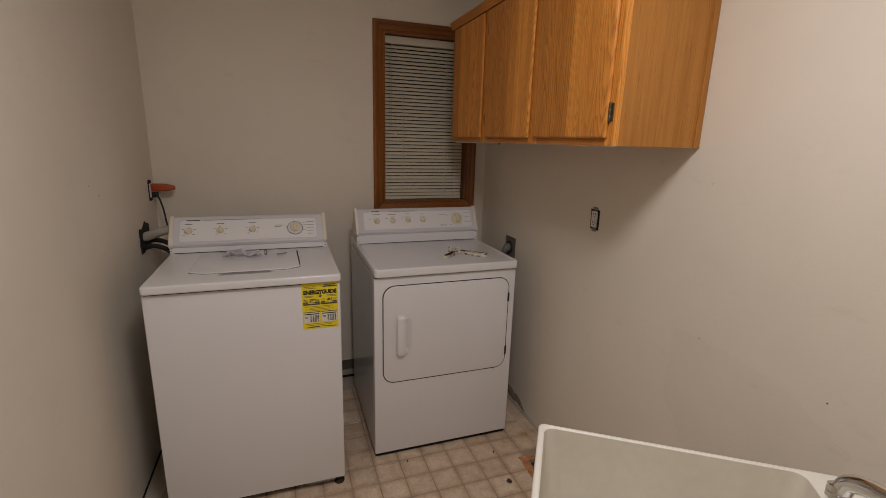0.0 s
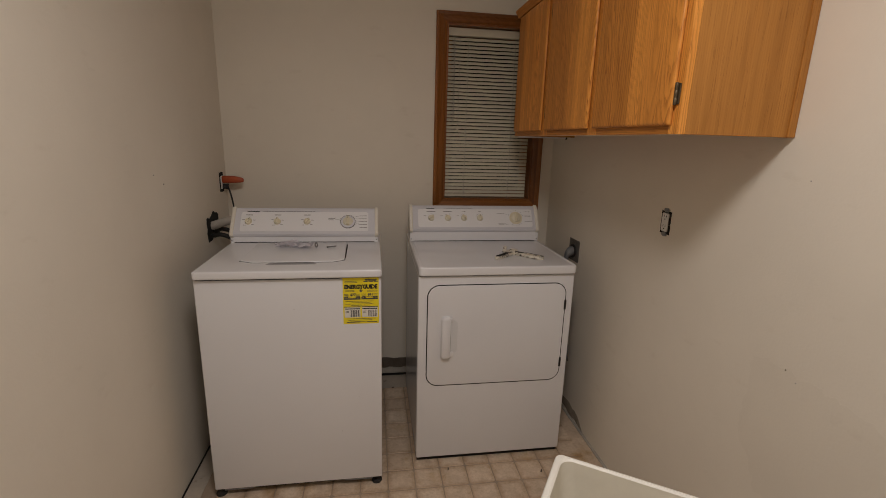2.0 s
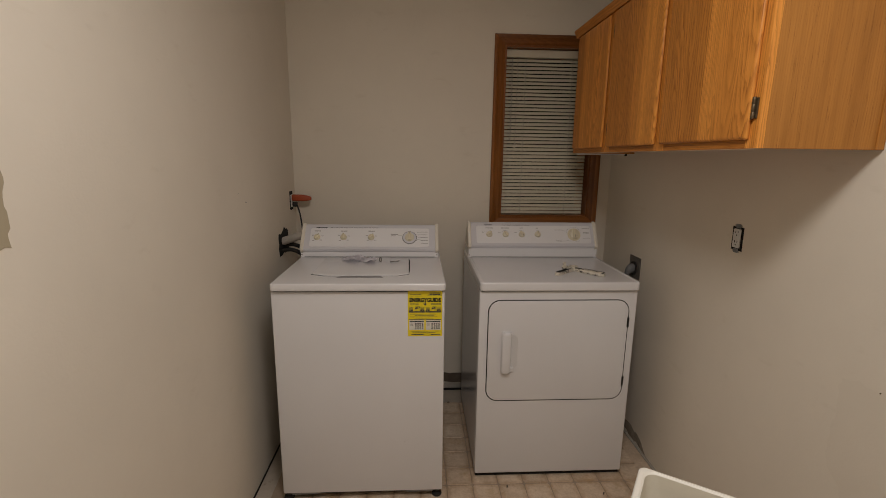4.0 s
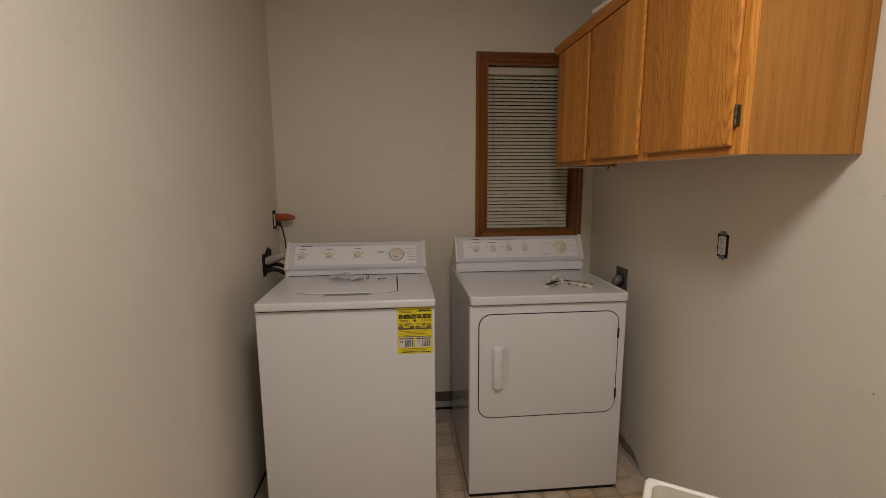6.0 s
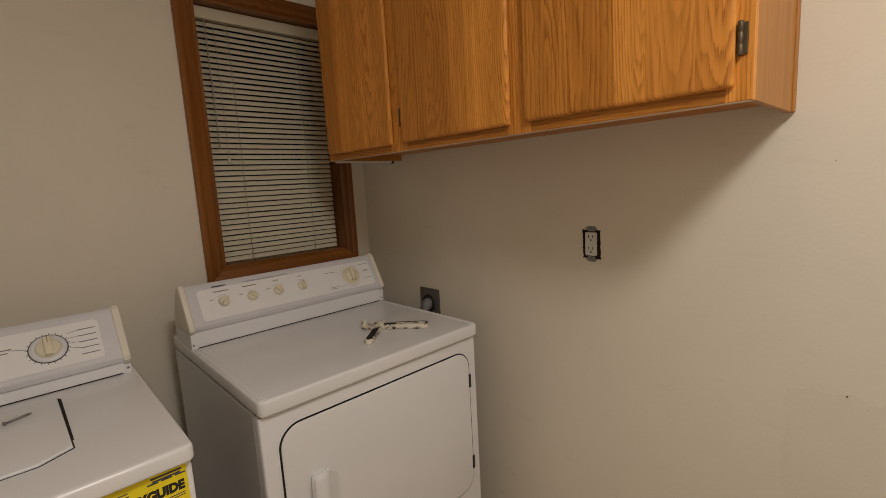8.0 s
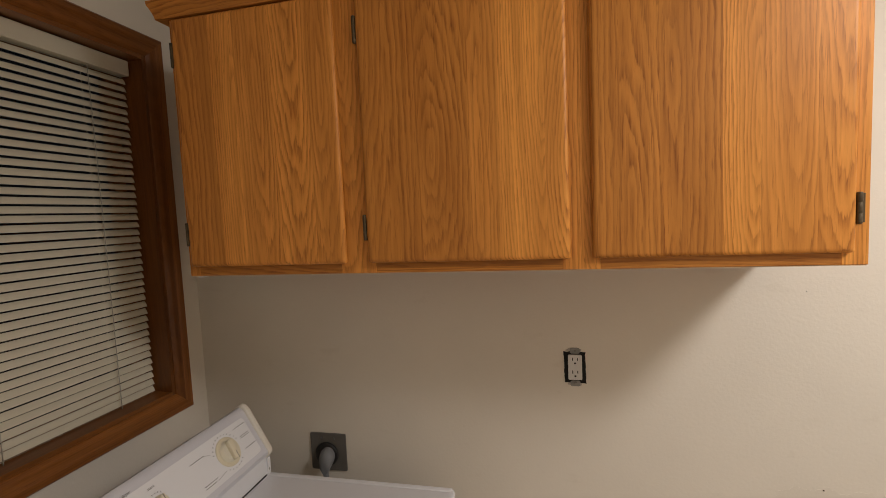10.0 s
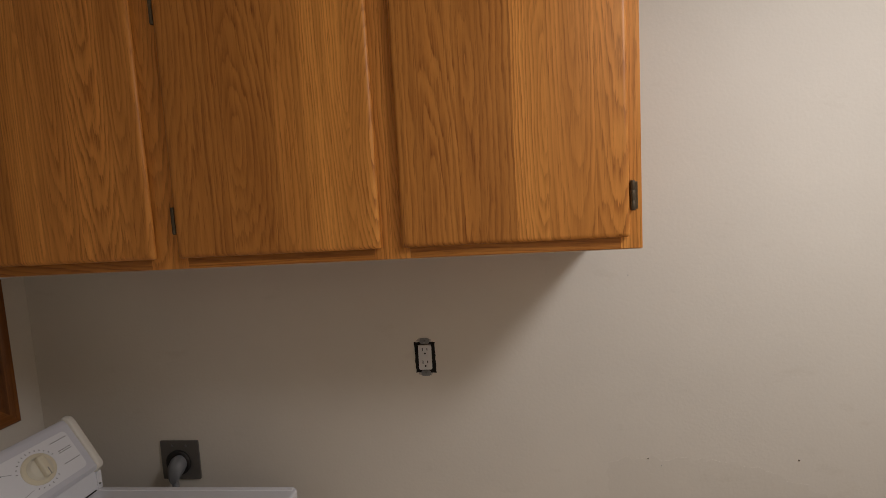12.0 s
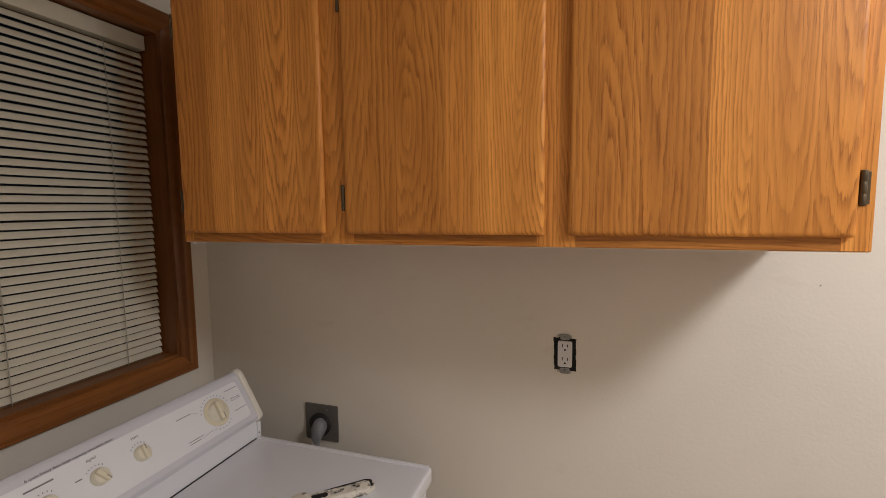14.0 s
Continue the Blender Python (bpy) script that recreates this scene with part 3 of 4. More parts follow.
for k, (a, b) in enumerate(DOORS):
    door = part("door", local_cab(lipped_door(a, b, DZ0, DZ1)), oak_z, cabinet, smooth=True)
    near = k == 0
    y = a - 0.006 if near else (b + 0.004)
    for z in (1.576, 1.967):
        part("hinge", local_cab(hinge(y, z, not near, 0.010 if near else 0.006)), brass, door, "antique brass hinge")

board = solid("trim_board", block(0.0, 0.085, -0.70, 0.0, 0.0, 0.016, 0.002), tub_out, "white-painted board lying on top of the oak cabinet", "board")
board.matrix_basis = pose(1.006, 2.045, CT + 0.0225, 0, 0, 7)

# ---- washer ----


def end_cap(profile, x0, x1):
    bm = stack([[(x0, a, b) for a, b in profile], [(x1, a, b) for a, b in profile]])
    rim = [e for e in bm.edges if abs(e.verts[0].co.x - e.verts[1].co.x) < 1e-6]
    bmesh.ops.bevel(bm, geom=rim, offset=0.004, segments=3, profile=0.5, affect="EDGES")
    return bm


def knob(parent, at, tilt, r, turn, skirt, big=False):
    """A cream control knob with a finger bar, on a tilted panel."""
    m = Matrix.Translation(at) @ pose(0, 0, 0, tilt, 0, 0)
    k = part("knob", shifted(lathe([(r, 0.0), (r, 0.004), (r * 0.93, 0.006), (r * 0.86, 0.010), (r * 0.8, 0.011)], 28, "z"), m), skirt, parent, smooth=True)
    bar = shifted(block(-r * 0.30, r * 0.30, -r * 0.92, r * 0.92, 0.009, 0.022 if big else 0.019, 0.003, 3), m @ pose(0, 0, 0, 0, 0, turn))
    part("finger_bar", bar, knob_cream, k, smooth=True)
    part("pointer", shifted(block(-0.0007, 0.0007, r * 0.25, r * 0.9, 0.0185 if not big else 0.0215, 0.0225 if big else 0.0195), m @ pose(0, 0, 0, 0, 0, turn)), ink_soft, k)
    return k


def printed(items, m, material, parent):
    """Fine print too small to pick apart."""
    return tagged(part("print", bars(items, m), material, parent), kind="stuff")


def bars(items, m, height=0.0003):
    """Small printed strokes on a panel: centre, width, height and turn of each."""
    return join(*[shifted(block(-w / 2, w / 2, -h / 2, h / 2, 0.0, height), m @ pose(x, y, 0, 0, 0, a)) for x, y, w, h, a in items])


def console(parent, W, y_lip, z_deck, y_top, z_top, z_lip):
    """A backsplash console: recessed base, leaning panel, cream end caps. Returns the panel's pose and its height."""
    x0, x1 = -W / 2, W / 2
    yb = y_top + 0.105
    base = [(y_lip + 0.004, z_deck), (y_lip + 0.006, z_lip - 0.004), (yb, z_lip - 0.004), (yb, z_deck)]
    part("console_base", stack([[(x, a, b) for a, b in base] for x in (x0 + 0.012, x1 - 0.012)]), enamel, parent)
    part("base_seam", block(x0 + 0.020, x1 - 0.020, y_lip + 0.0015, y_lip + 0.0035, z_deck + 0.0002, z_deck + 0.0022), dark_gap, parent)
    body = [(y_lip - 0.003, z_lip + 0.006), (y_lip - 0.004, z_lip + 0.012), (y_lip, z_lip + 0.017), (y_top - 0.004, z_top - 0.010), (y_top + 0.002, z_top - 0.003), (y_top + 0.010, z_top), (y_top + 0.020, z_top - 0.004), (yb - 0.02, z_lip + 0.03), (yb, z_lip - 0.004), (y_lip + 0.006, z_lip - 0.004), (y_lip, z_lip - 0.001)]
    part("console_shell", stack([[(x, a, b) for a, b in body] for x in (x0 + 0.016, x1 - 0.016)]), console_grey, parent, smooth=True)
    grown = [(y_lip - 0.007, z_lip + 0.004), (y_lip - 0.007, z_lip + 0.014), (y_top - 0.010, z_top - 0.006), (y_top - 0.002, z_top + 0.003), (y_top + 0.010, z_top + 0.006), (y_top + 0.024, z_top - 0.002), (yb - 0.018, z_lip + 0.03), (yb + 0.002, z_lip - 0.006), (y_lip + 0.004, z_lip - 0.008)]
    for a, b in ((x0, x0 + 0.017), (x1 - 0.017, x1)):
        part("end_cap", end_cap(grown, a, b), cap_cream, parent, smooth=True)
        foot = [(y_lip + 0.002, z_deck), (y_lip + 0.002, z_lip - 0.009), (yb, z_lip - 0.009), (yb, z_deck)]
        bracket = part("end_bracket", stack([[(x, p, q) for p, q in foot] for x in (a + 0.003, b - 0.002)]), enamel, parent)
        part("screw", lathe([(0.003, 0.0), (0.0026, -0.0012)], 10, "y", ((a + b) / 2, y_lip + 0.002, z_deck + 0.012)), steel, bracket)
    lean = math.degrees(math.atan2(z_top - 0.010 - z_lip - 0.017, y_top - 0.004 - y_lip))
    mid = Vector((0, (y_lip + y_top - 0.004) / 2, (z_lip + 0.017 + z_top - 0.010) / 2))
    m = Matrix.Translation(mid) @ pose(0, 0, 0, lean, 0, 0)
    h = math.hypot(z_top - z_lip - 0.027, y_top - 0.004 - y_lip)
    return m, h, lean


def washer():
    W = 0.670
    ob = thing("washing_machine", "white top-loading washing machine with yellow energy label", "washer", (0.002, 1.845, 0))
    part("cabinet_front", block(-0.336, 0.341, 0, 0.03, 0.037, 0.932, 0.006, 3), enamel, ob, smooth=True)
    part("cabinet_shell", block(-0.336, 0.341, 0.0305, 0.655, 0.032, 0.932, 0.004), enamel_side_shaded, ob)
    part("seam", block(-0.328, 0.332, 0.003, 0.64, 0.930, 0.939), dark_gap, ob)
    # near-black block: puts the shade under the washer into its colour
    part("base_shade", block(-0.30, 0.30, 0.030, 0.62, 0.012, 0.034), dark_gap, ob)
    for x0, x1 in ((-0.300, -0.185), (0.185, 0.300)):
        part("kick_tab", block(x0, x1, 0.004, 0.020, 0.030, 0.0365), grey_plug, ob)
    part("deck", slab(rounded(-0.334, 0.344, -0.020, 0.665, 0.014, 5), 0.031, "z", 0.939, 0.007, 4), enamel, ob, smooth=True)
    lid_outline = [(-0.204, 0.405), (-0.204, 0.125), (-0.150, 0.098), (0.150, 0.098), (0.196, 0.125), (0.190, 0.405)]
    part("lid_gap", slab([(x * 1.012, 0.25 + (y - 0.25) * 1.006) for x, y in lid_outline], 0.0012, "z", 0.9696), dark_gap, ob)
    part("lid_hinge_gap", slab([(0.1965, 0.160), (0.1995, 0.160), (0.1960, 0.400), (0.1915, 0.400)], 0.0016, "z", 0.9696), dark_gap, ob)
    lid = part("lid", slab(lid_outline, 0.006, "z", 0.9695, 0.0022, 3), enamel, ob, smooth=True)
    # flat slab, not hollowed: its grey is the shadow in the finger recess
    part("finger_recess_shade", slab([(-0.098, 0.070), (0.094, 0.070), (0.080, 0.0945), (-0.084, 0.0945)], 0.0012, "z", 0.9695), recess_grey, lid)
    for x in (-0.318, 0.318):
        part("foot", lathe([(0.020, 0.0), (0.022, 0.004), (0.021, 0.010), (0.013, 0.013), (0.010, 0.014), (0.010, 0.038)], 20, "z", (x, 0.025, 0)), rubber, ob, smooth=True)
    for x in (-0.285, 0.285):
        part("foot", lathe([(0.020, 0.0), (0.022, 0.004), (0.021, 0.010), (0.010, 0.014), (0.010, 0.038)], 16, "z", (x, 0.60, 0)), rubber, ob, smooth=True)
    m, h, lean = console(ob, W, 0.455, 0.970, 0.535, 1.117, 1.000)
    part("control_panel", shifted(slab(rounded(-0.292, 0.288, -h / 2 + 0.006, h / 2 - 0.008, 0.010, 4), 0.0014, "z", 0.0), m), panel_white, ob)
    up = m @ pose(0, 0, 0.0015)
    ks = ((-0.258, -42, 0.016), (-0.130, 0, 0.016), (0.004, -45, 0.016), (0.192, 0, 0.024))
    for x, turn, r in ks:
        p = up @ Vector((x, -0.002, 0))
        big = r > 0.02
        if big:
            part("dial_ring", shifted(lathe([(0.033, 0.0), (0.033, 0.002), (0.030, 0.004), (0.026, 0.004)], 36, "z"), Matrix.Translation(p) @ pose(0, 0, 0, lean)), console_grey, ob, smooth=True)
            part("dial_line", shifted(lathe([(0.0352, 0.0), (0.0352, 0.0008), (0.0332, 0.0008)], 36, "z"), Matrix.Translation(p) @ pose(0, 0, 0, lean)), ink, ob)
        knob(ob, p, lean, r, turn, knob_cream if not big else cream, big)
        mm = up @ pose(x, -0.002, 0)
        if not big:
            items = [(0, 0.036, 0.030, 0.0035, 0)] + [(0.026 * math.cos(radians(a)), 0.024 * math.sin(radians(a)), 0.010, 0.0022, 0) for a in (20, 150, -40, -130)]
        else:
            items = [(-0.075, 0.018, 0.032, 0.0026, 0), (-0.078, 0.010, 0.026, 0.0026, 0), (-0.05, 0.012, 0.03, 0.0012, -14)]
            items += [(0.072, 0.032 - 0.016 * i, 0.034, 0.0022, 0) for i in range(5)]
            items += [(0.046, 0.030 - 0.014 * i, 0.022, 0.0010, 12 - 9 * i) for i in range(4)]
            items += [(0.037 * math.cos(radians(a)), 0.037 * math.sin(radians(a)), 0.004, 0.0016, a) for a in range(-170, 180, 18)]
        printed(items, mm, ink_soft, ob)
    printed([(-0.24, h / 2 - 0.006, 0.055, 0.0045, 0)], up, ink, ob)
    printed([(-0.192 + 0.0125 * i, h / 2 - 0.0055, 0.010, 0.0022, 0) for i in range(19)], up, ink_soft, ob)
    for x, z, r in ((0.012, 0.812, 0.0014), (0.178, 0.275, 0.0015), (0.262, 0.425, 0.0012), (0.251, 0.428, 0.0009)):
        part("paint_chip", lathe([(r, 0.0), (r * 0.8, -0.0005)], 7, "y", (x, -0.0001, z)), recess_grey, ob, "small chip in the enamel")
    # energy label on the front
    lab = part("energy_label", slab(rounded(0.195, 0.331, 0.747, 0.934, 0.002, 2), 0.0008, "y", -0.0010), yellow, ob, "yellow paper energy label with black print")
    face = pose(0.263, -0.0011, 0.8405, 90, 0, 0) @ Matrix.Diagonal((1, 0.93, 1, 1))
    lettering("ENERGYGUIDE", 0.0235, label_ink, lab, face @ pose(0, 0.054, 0) @ Matrix.Diagonal((0.79, 1, 1, 1)), bold=0.0015)
    lettering("$77", 0.0130, ink, lab, face @ pose(-0.030, 0.0235, 0), bold=0.0009)
    lettering("$31", 0.0130, ink, lab, face @ pose(0.036, 0.0235, 0), bold=0.0009)
    part("arrow", shifted(slab([(-0.002, 0.058), (0.002, 0.058), (0.002, 0.046), (0.008, 0.046), (0, 0.037), (-0.008, 0.046), (-0.002, 0.046)], 0.0003, "z", 0), face), ink, lab)
    rnd = random.Random(5)
    small = [(-0.038, 0.086 - 0.006 * i, rnd.uniform(0.035, 0.05), 0.0018, 0) for i in range(2)] + [(0.038, 0.093 - 0.006 * i, 0.045 - 0.004 * i, 0.0035, 0) for i in range(2)]
    small += [(-0.045 + rnd.uniform(-0.004, 0.004), 0.046 - 0.0045 * i, 0.034, 0.0016, 0) for i in range(2)] + [(0.043, 0.046 - 0.0045 * i, 0.038, 0.0016, 0) for i in range(2)]
    small += [(sx * 0.033 + dx, 0.030 - 0.005 * i, 0.016, 0.0017, 0) for sx in (-1, 1) for dx in (-0.022, 0.022) for i in range(4)]
    small += [(sx * 0.033, 0.0095, 0.063, 0.0062, 0) for sx in (-1, 1)]
    small += [(sx * 0.033 + dx, 0.018 - 0.0042 * i, 0.013, 0.0017, 0) for sx in (-1, 1) for dx in (-0.022, -0.006, 0.010, 0.024) for i in range(1)]
    small += [(sx * 0.033, -0.0255, 0.063, 0.0030, 0) for sx in (-1, 1)]
    small += [(0.004 * (i % 2) - 0.006, -0.001 - 0.006 * i, 0.106 - 0.03 * (i % 2), 0.0014, 0) for i in range(4)]
    small += [(-0.004 * i, -0.078 - 0.0065 * i, 0.112 - 0.02 * i, 0.0016, 0) for i in range(3)]
    small += [(0.018 + 0.020 * i, 0.084, 0.016, 0.0030, 0) for i in range(3)]
    small += [(sx * 0.033 + dx, 0.0155, 0.007, 0.0040, 0) for sx in (-1, 1) for dx in (-0.028, -0.018, 0.017, 0.027)]
    small += [(-0.030, -0.0935, 0.050, 0.0030, 0), (0.042, -0.0935, 0.036, 0.0030, 0)]
    printed(small, face, ink, lab)
    for sx in (-1, 1):
        part("table", shifted(slab(rounded(sx * 0.033 - 0.030, sx * 0.033 + 0.030, -0.072, -0.028, 0.001, 1), 0.0002, "z", 0), face), label_white, lab)
        grid = [(sx * 0.033 + dx, -0.042 - 0.0042 * i, 0.0065, 0.0026, 0) for dx in (-0.004, 0.005, 0.014, 0.023) for i in range(7)]
        grid += [(sx * 0.033, -0.034, 0.056, 0.004, 0), (sx * 0.033 - 0.02, -0.045, 0.012, 0.002, 0), (sx * 0.033 - 0.02, -0.050, 0.012, 0.002, 0)]
        printed(grid, face @ pose(0, 0, 0.0002), label_ink, lab)
    return ob


def dryer():
    W = 0.690
    ob = thing("clothes_dryer", "white front-loading clothes dryer with closed door", "dryer", (0.8425, 1.962, 0))
    part("cabinet_front", block(-W / 2 + 0.001, W / 2 - 0.001, 0, 0.03, 0.022, 0.897, 0.006, 3), enamel, ob, smooth=True)
    part("cabinet_shell", block(-W / 2 + 0.001, W / 2 - 0.001, 0.0305, 0.69, 0.026, 0.897, 0.004), enamel_side_shaded, ob)
    part("seam", block(-W / 2 + 0.006, W / 2 - 0.006, 0.003, 0.68, 0.895, 0.902), dark_gap, ob)
    # black filler painted in for the shadow along the dryer's bottom edge
    part("toe_shade", block(-W / 2 + 0.006, W / 2 - 0.006, 0.012, 0.68, 0.004, 0.0262), dark_gap, ob)
    for x in (-0.30, 0.30):
        for y in (0.05, 0.62):
            part("foot", lathe([(0.018, 0.0), (0.018, 0.010), (0.010, 0.012), (0.010, 0.020)], 14, "z", (x, y, 0)), rubber, ob)
    part("top", slab(rounded(-W / 2, W / 2, -0.018, 0.70, 0.018, 5), 0.038, "z", 0.902, 0.007, 4), enamel, ob, smooth=True)
    for x0, x1 in ((-W / 2 + 0.006, -W / 2 + 0.020), (W / 2 - 0.020, W / 2 - 0.006)):
        part("top_ridge", block(x0, x1, -0.009, 0.476, 0.938, 0.9414, 0.0014, 3), enamel, ob, smooth=True)
    # door with a dark gap round it
    dx0, dx1, dz0, dz1 = -0.303, 0.308, 0.393, 0.856
    part("door_gap", slab(rounded(dx0 - 0.0040, dx1 + 0.0040, dz0 - 0.0046, dz1 + 0.0036, 0.055, 8), 0.0014, "y", -0.0015), dark_gap, ob)
    door = part("door", slab(rounded(dx0, dx1, dz0, dz1, 0.051, 8), 0.0045, "y", -0.0050, 0.0022, 3), enamel, ob, smooth=True)
    hx = -0.224
    grip = [(-0.0145, 0.0), (-0.018, -0.010), (-0.014, -0.021), (-0.004, -0.026), (0.008, -0.025), (0.015, -0.019), (0.017, -0.008), (0.019, 0.0)]
    rings = []
    for z, k in ((0.527, 0.72), (0.531, 0.9), (0.540, 1.0), (0.705, 1.0), (0.714, 0.9), (0.718, 0.72)):
        rings.append([(hx + 1.25 * a * k, -0.0045 + b * k, z) for a, b in grip])
    part("handle", stack(rings), enamel, door, smooth=True)
    # thin grey slab on the door, coloured like the shading beside the handle
    part("handle_recess_shade", slab(rounded(hx + 0.012, hx + 0.052, 0.548, 0.700, 0.018, 6), 0.0006, "y", -0.0056), handle_grey, door)
    for z0, z1, w in ((0.530, 0.556, 0.036), (0.694, 0.714, 0.030)):
        part("handle_foot", block(hx - 0.012, hx + w, -0.0115, -0.0045, z0, z1, 0.003, 3), enamel, door, smooth=True)
    for z in (0.757, 0.480):
        part("hinge", block(dx1 - 0.004, dx1 + 0.0055, -0.0072, -0.0005, z - 0.022, z + 0.022, 0.0015), rubber, ob, "dark hinge slot")
    m, h, lean = console(ob, W, 0.478, 0.940, 0.540, 1.116, 0.992)
    part("control_panel", shifted(slab(rounded(-0.300, 0.312, -h / 2 + 0.006, h / 2 - 0.008, 0.010, 4), 0.0014, "z", 0.0), m), panel_white, ob)
    up = m @ pose(0, 0, 0.0015)
    for x, turn, r in ((-0.232, 135, 0.0165), (-0.145, 45, 0.0165), (-0.059, -150, 0.0165), (0.026, 0, 0.0165), (0.222, 178, 0.026)):
        p = up @ Vector((x, -0.001, 0))
        big = r > 0.02
        if big:
            part("dial_ring", shifted(lathe([(0.035, 0.0), (0.035, 0.0015), (0.033, 0.003), (0.026, 0.003)], 36, "z"), Matrix.Translation(p) @ pose(0, 0, 0, lean)), knob_cream, ob, smooth=True)
        knob(ob, p, lean, r, turn, cream, big)
        mm = up @ pose(x, -0.001, 0)
        if big:
            items = [(0.042 * math.cos(radians(a)), 0.042 * math.sin(radians(a)), 0.0034, 0.0016, a) for a in list(range(-120, -40, 14)) + list(range(20, 170, 13))]
            items += [(-0.098 + 0.008 * i, 0.026, 0.0066, 0.0017, 0) for i in range(5)] + [(-0.055, 0.022, 0.018, 0.0007, -25)] + [(0.050 + 0.008 * i, 0.036, 0.0066, 0.0017, 0) for i in range(5)] + [(0.055 + 0.008 * i, 0.012 - 0.0045 * k, 0.0066, 0.0016, 0) for i in range(4) for k in range(2)] + [(0.052 + 0.008 * i, -0.020, 0.0066, 0.0017, 0) for i in range(5)] + [(-0.094 + 0.008 * i, -0.032, 0.0066, 0.0017, 0) for i in range(5)] + [(-0.094 + 0.008 * i, -0.0375, 0.0066, 0.0017, 0) for i in range(4)] + [(-0.045, -0.036, 0.03, 0.0007, 10)]
        else:
            items = [(0.023 * math.cos(radians(a)), 0.023 * math.sin(radians(a)), 0.0028, 0.0013, a) for a in range(55, 136, 16)]
            items += [(-0.032, 0.012, 0.012, 0.0022, 0)] if x < 0 else []
        printed(items, mm, ink_soft, ob)
    lettering("signal", 0.0085, ink_soft, ob, up @ pose(-0.059, 0.034, 0))
    lettering("start", 0.0085, ink_soft, ob, up @ pose(0.026, 0.033, 0))
    printed([(-0.232, 0.035, 0.045, 0.0030, 0), (-0.145, 0.035, 0.045, 0.0030, 0)], up, ink_soft, ob)
    printed([(-0.235, h / 2 - 0.004, 0.042, 0.0040, 0)], up @ pose(0, 0, 0.0005), ink, ob)
    lettering("6 cycle heavy duty large capacity automatic dryer", 0.0075, ink_soft, ob, up @ pose(-0.085, h / 2 - 0.0065, 0))
    return ob


washer()
dryer()

# ---- small things on the machines ----


def crumpled_rag():
    bm = bmesh.new()
    n, k = 30, 20
    grid = []
    for j in range(k + 1):
        row = []
        for i in range(n + 1):
            u, v = i / n - 0.5, j / k - 0.5
            x = u * 0.150 + 0.016 * noise.noise((u * 5, v * 5, 1))
            y = v * 0.085 - u * 0.035 + 0.012 * noise.noise((u * 5, v * 5, 7))
            fold = abs(noise.noise((u * 4 + v * 2.5, v * 3 - u, 3)))
            lift = 0.5 + 0.5 * math.sin(9.0 * u + 5.0 * v)
            z = 0.0020 + 0.030 * fold ** 1.2 * (1 - 0.5 * abs(u) * 2) + 0.013 * lift * (0.4 + abs(v)) + 0.003 * abs(noise.noise((u * 18, v * 18, 5)))
            row.append(bm.verts.new((x, y, z)))
        grid.append(row)
    for a, b in zip(grid, grid[1:]):
        for i in range(n):
            bm.faces.new((a[i], a[i + 1], b[i + 1], b[i]))
    bmesh.ops.solidify(bm, geom=bm.faces[:], thickness=0.0014)
    return finish(bm)


rag_mat = plain("printed_rag", (0.93, 0.90, 0.95), 0.8, vary=0.10, big=30, fine=120, relief=0.2, dirt=(0.16, 0.11, 0.18), dirt_at=0.64, dirt_size=38.0)
rag = solid("crumpled_rag", crumpled_rag(), rag_mat, "crumpled pale lilac rag with dark spots on the washer lid", "rag")
rag.location = (-0.035, 2.195, 0.9757)
ring_rows = [[((0.009 + 0.0022 * math.cos(b)) * math.cos(a), (0.009 + 0.0022 * math.cos(b)) * math.sin(a), 0.0022 + 0.0022 * math.sin(b)) for b in [2 * math.pi * i / 8 for i in range(8)]] for a in [2 * math.pi * j / 20 for j in range(21)]]
ring = solid("metal_ring", stack(ring_rows, False, False), steel, "small dull metal ring on the washer lid", "ring", smooth=True)
ring.matrix_basis = pose(0.062, 2.175, 0.9865, 78, 0, 65)
bolt = thing("screw", "small steel screw lying on the washer lid", "screw", (0.131, 2.172, 0.9798), 25)
part("shank", lathe([(0.0022, -0.019), (0.0024, 0.017), (0.0008, 0.022)], 10, "x"), steel, bolt)
part("head", lathe([(0.0042, -0.022), (0.0042, -0.019)], 12, "x"), steel, bolt)

grime = plain("stained_off_white", (0.76, 0.71, 0.60), 0.5, vary=0.2, big=25, fine=90, relief=0.1, dirt=(0.04, 0.028, 0.02), dirt_at=0.50, dirt_size=55.0)
fork = thing("plastic_bracket", "V-shaped off-white plastic bracket with dark stains on the dryer", "bracket", (0.962, 2.155, 0.940))


def arm(length, w0, w1, turn):
    o = [(0, -w0), (length * 0.5, -w0 * 0.9), (length - w1, -w1), (length, -w1 * 0.4), (length, w1 * 0.4), (length - w1, w1), (length * 0.5, w0 * 0.9), (0, w0)]
    return shifted(slab(o, 0.015, "z", 0.0, 0.0035, 3), pose(0, 0, 0, 0, 0, turn))


part("arm", arm(0.150, 0.014, 0.014, 222), grime, fork, smooth=True)
part("arm", arm(0.155, 0.017, 0.019, -48), grime, fork, smooth=True)
part("slot", shifted(slab(rounded(0.045, 0.140, -0.0095, 0.0085, 0.007, 4), 0.0012, "z", 0.0146), pose(0, 0, 0, 0, 0, 222)), dark_gap, fork, "dark slot in the arm")
part("slot", shifted(slab(rounded(0.015, 0.055, -0.007, 0.007, 0.006, 4), 0.0012, "z", 0.0146), pose(0, 0, 0, 0, 0, -48)), dark_gap, fork, "dark slot in the arm")
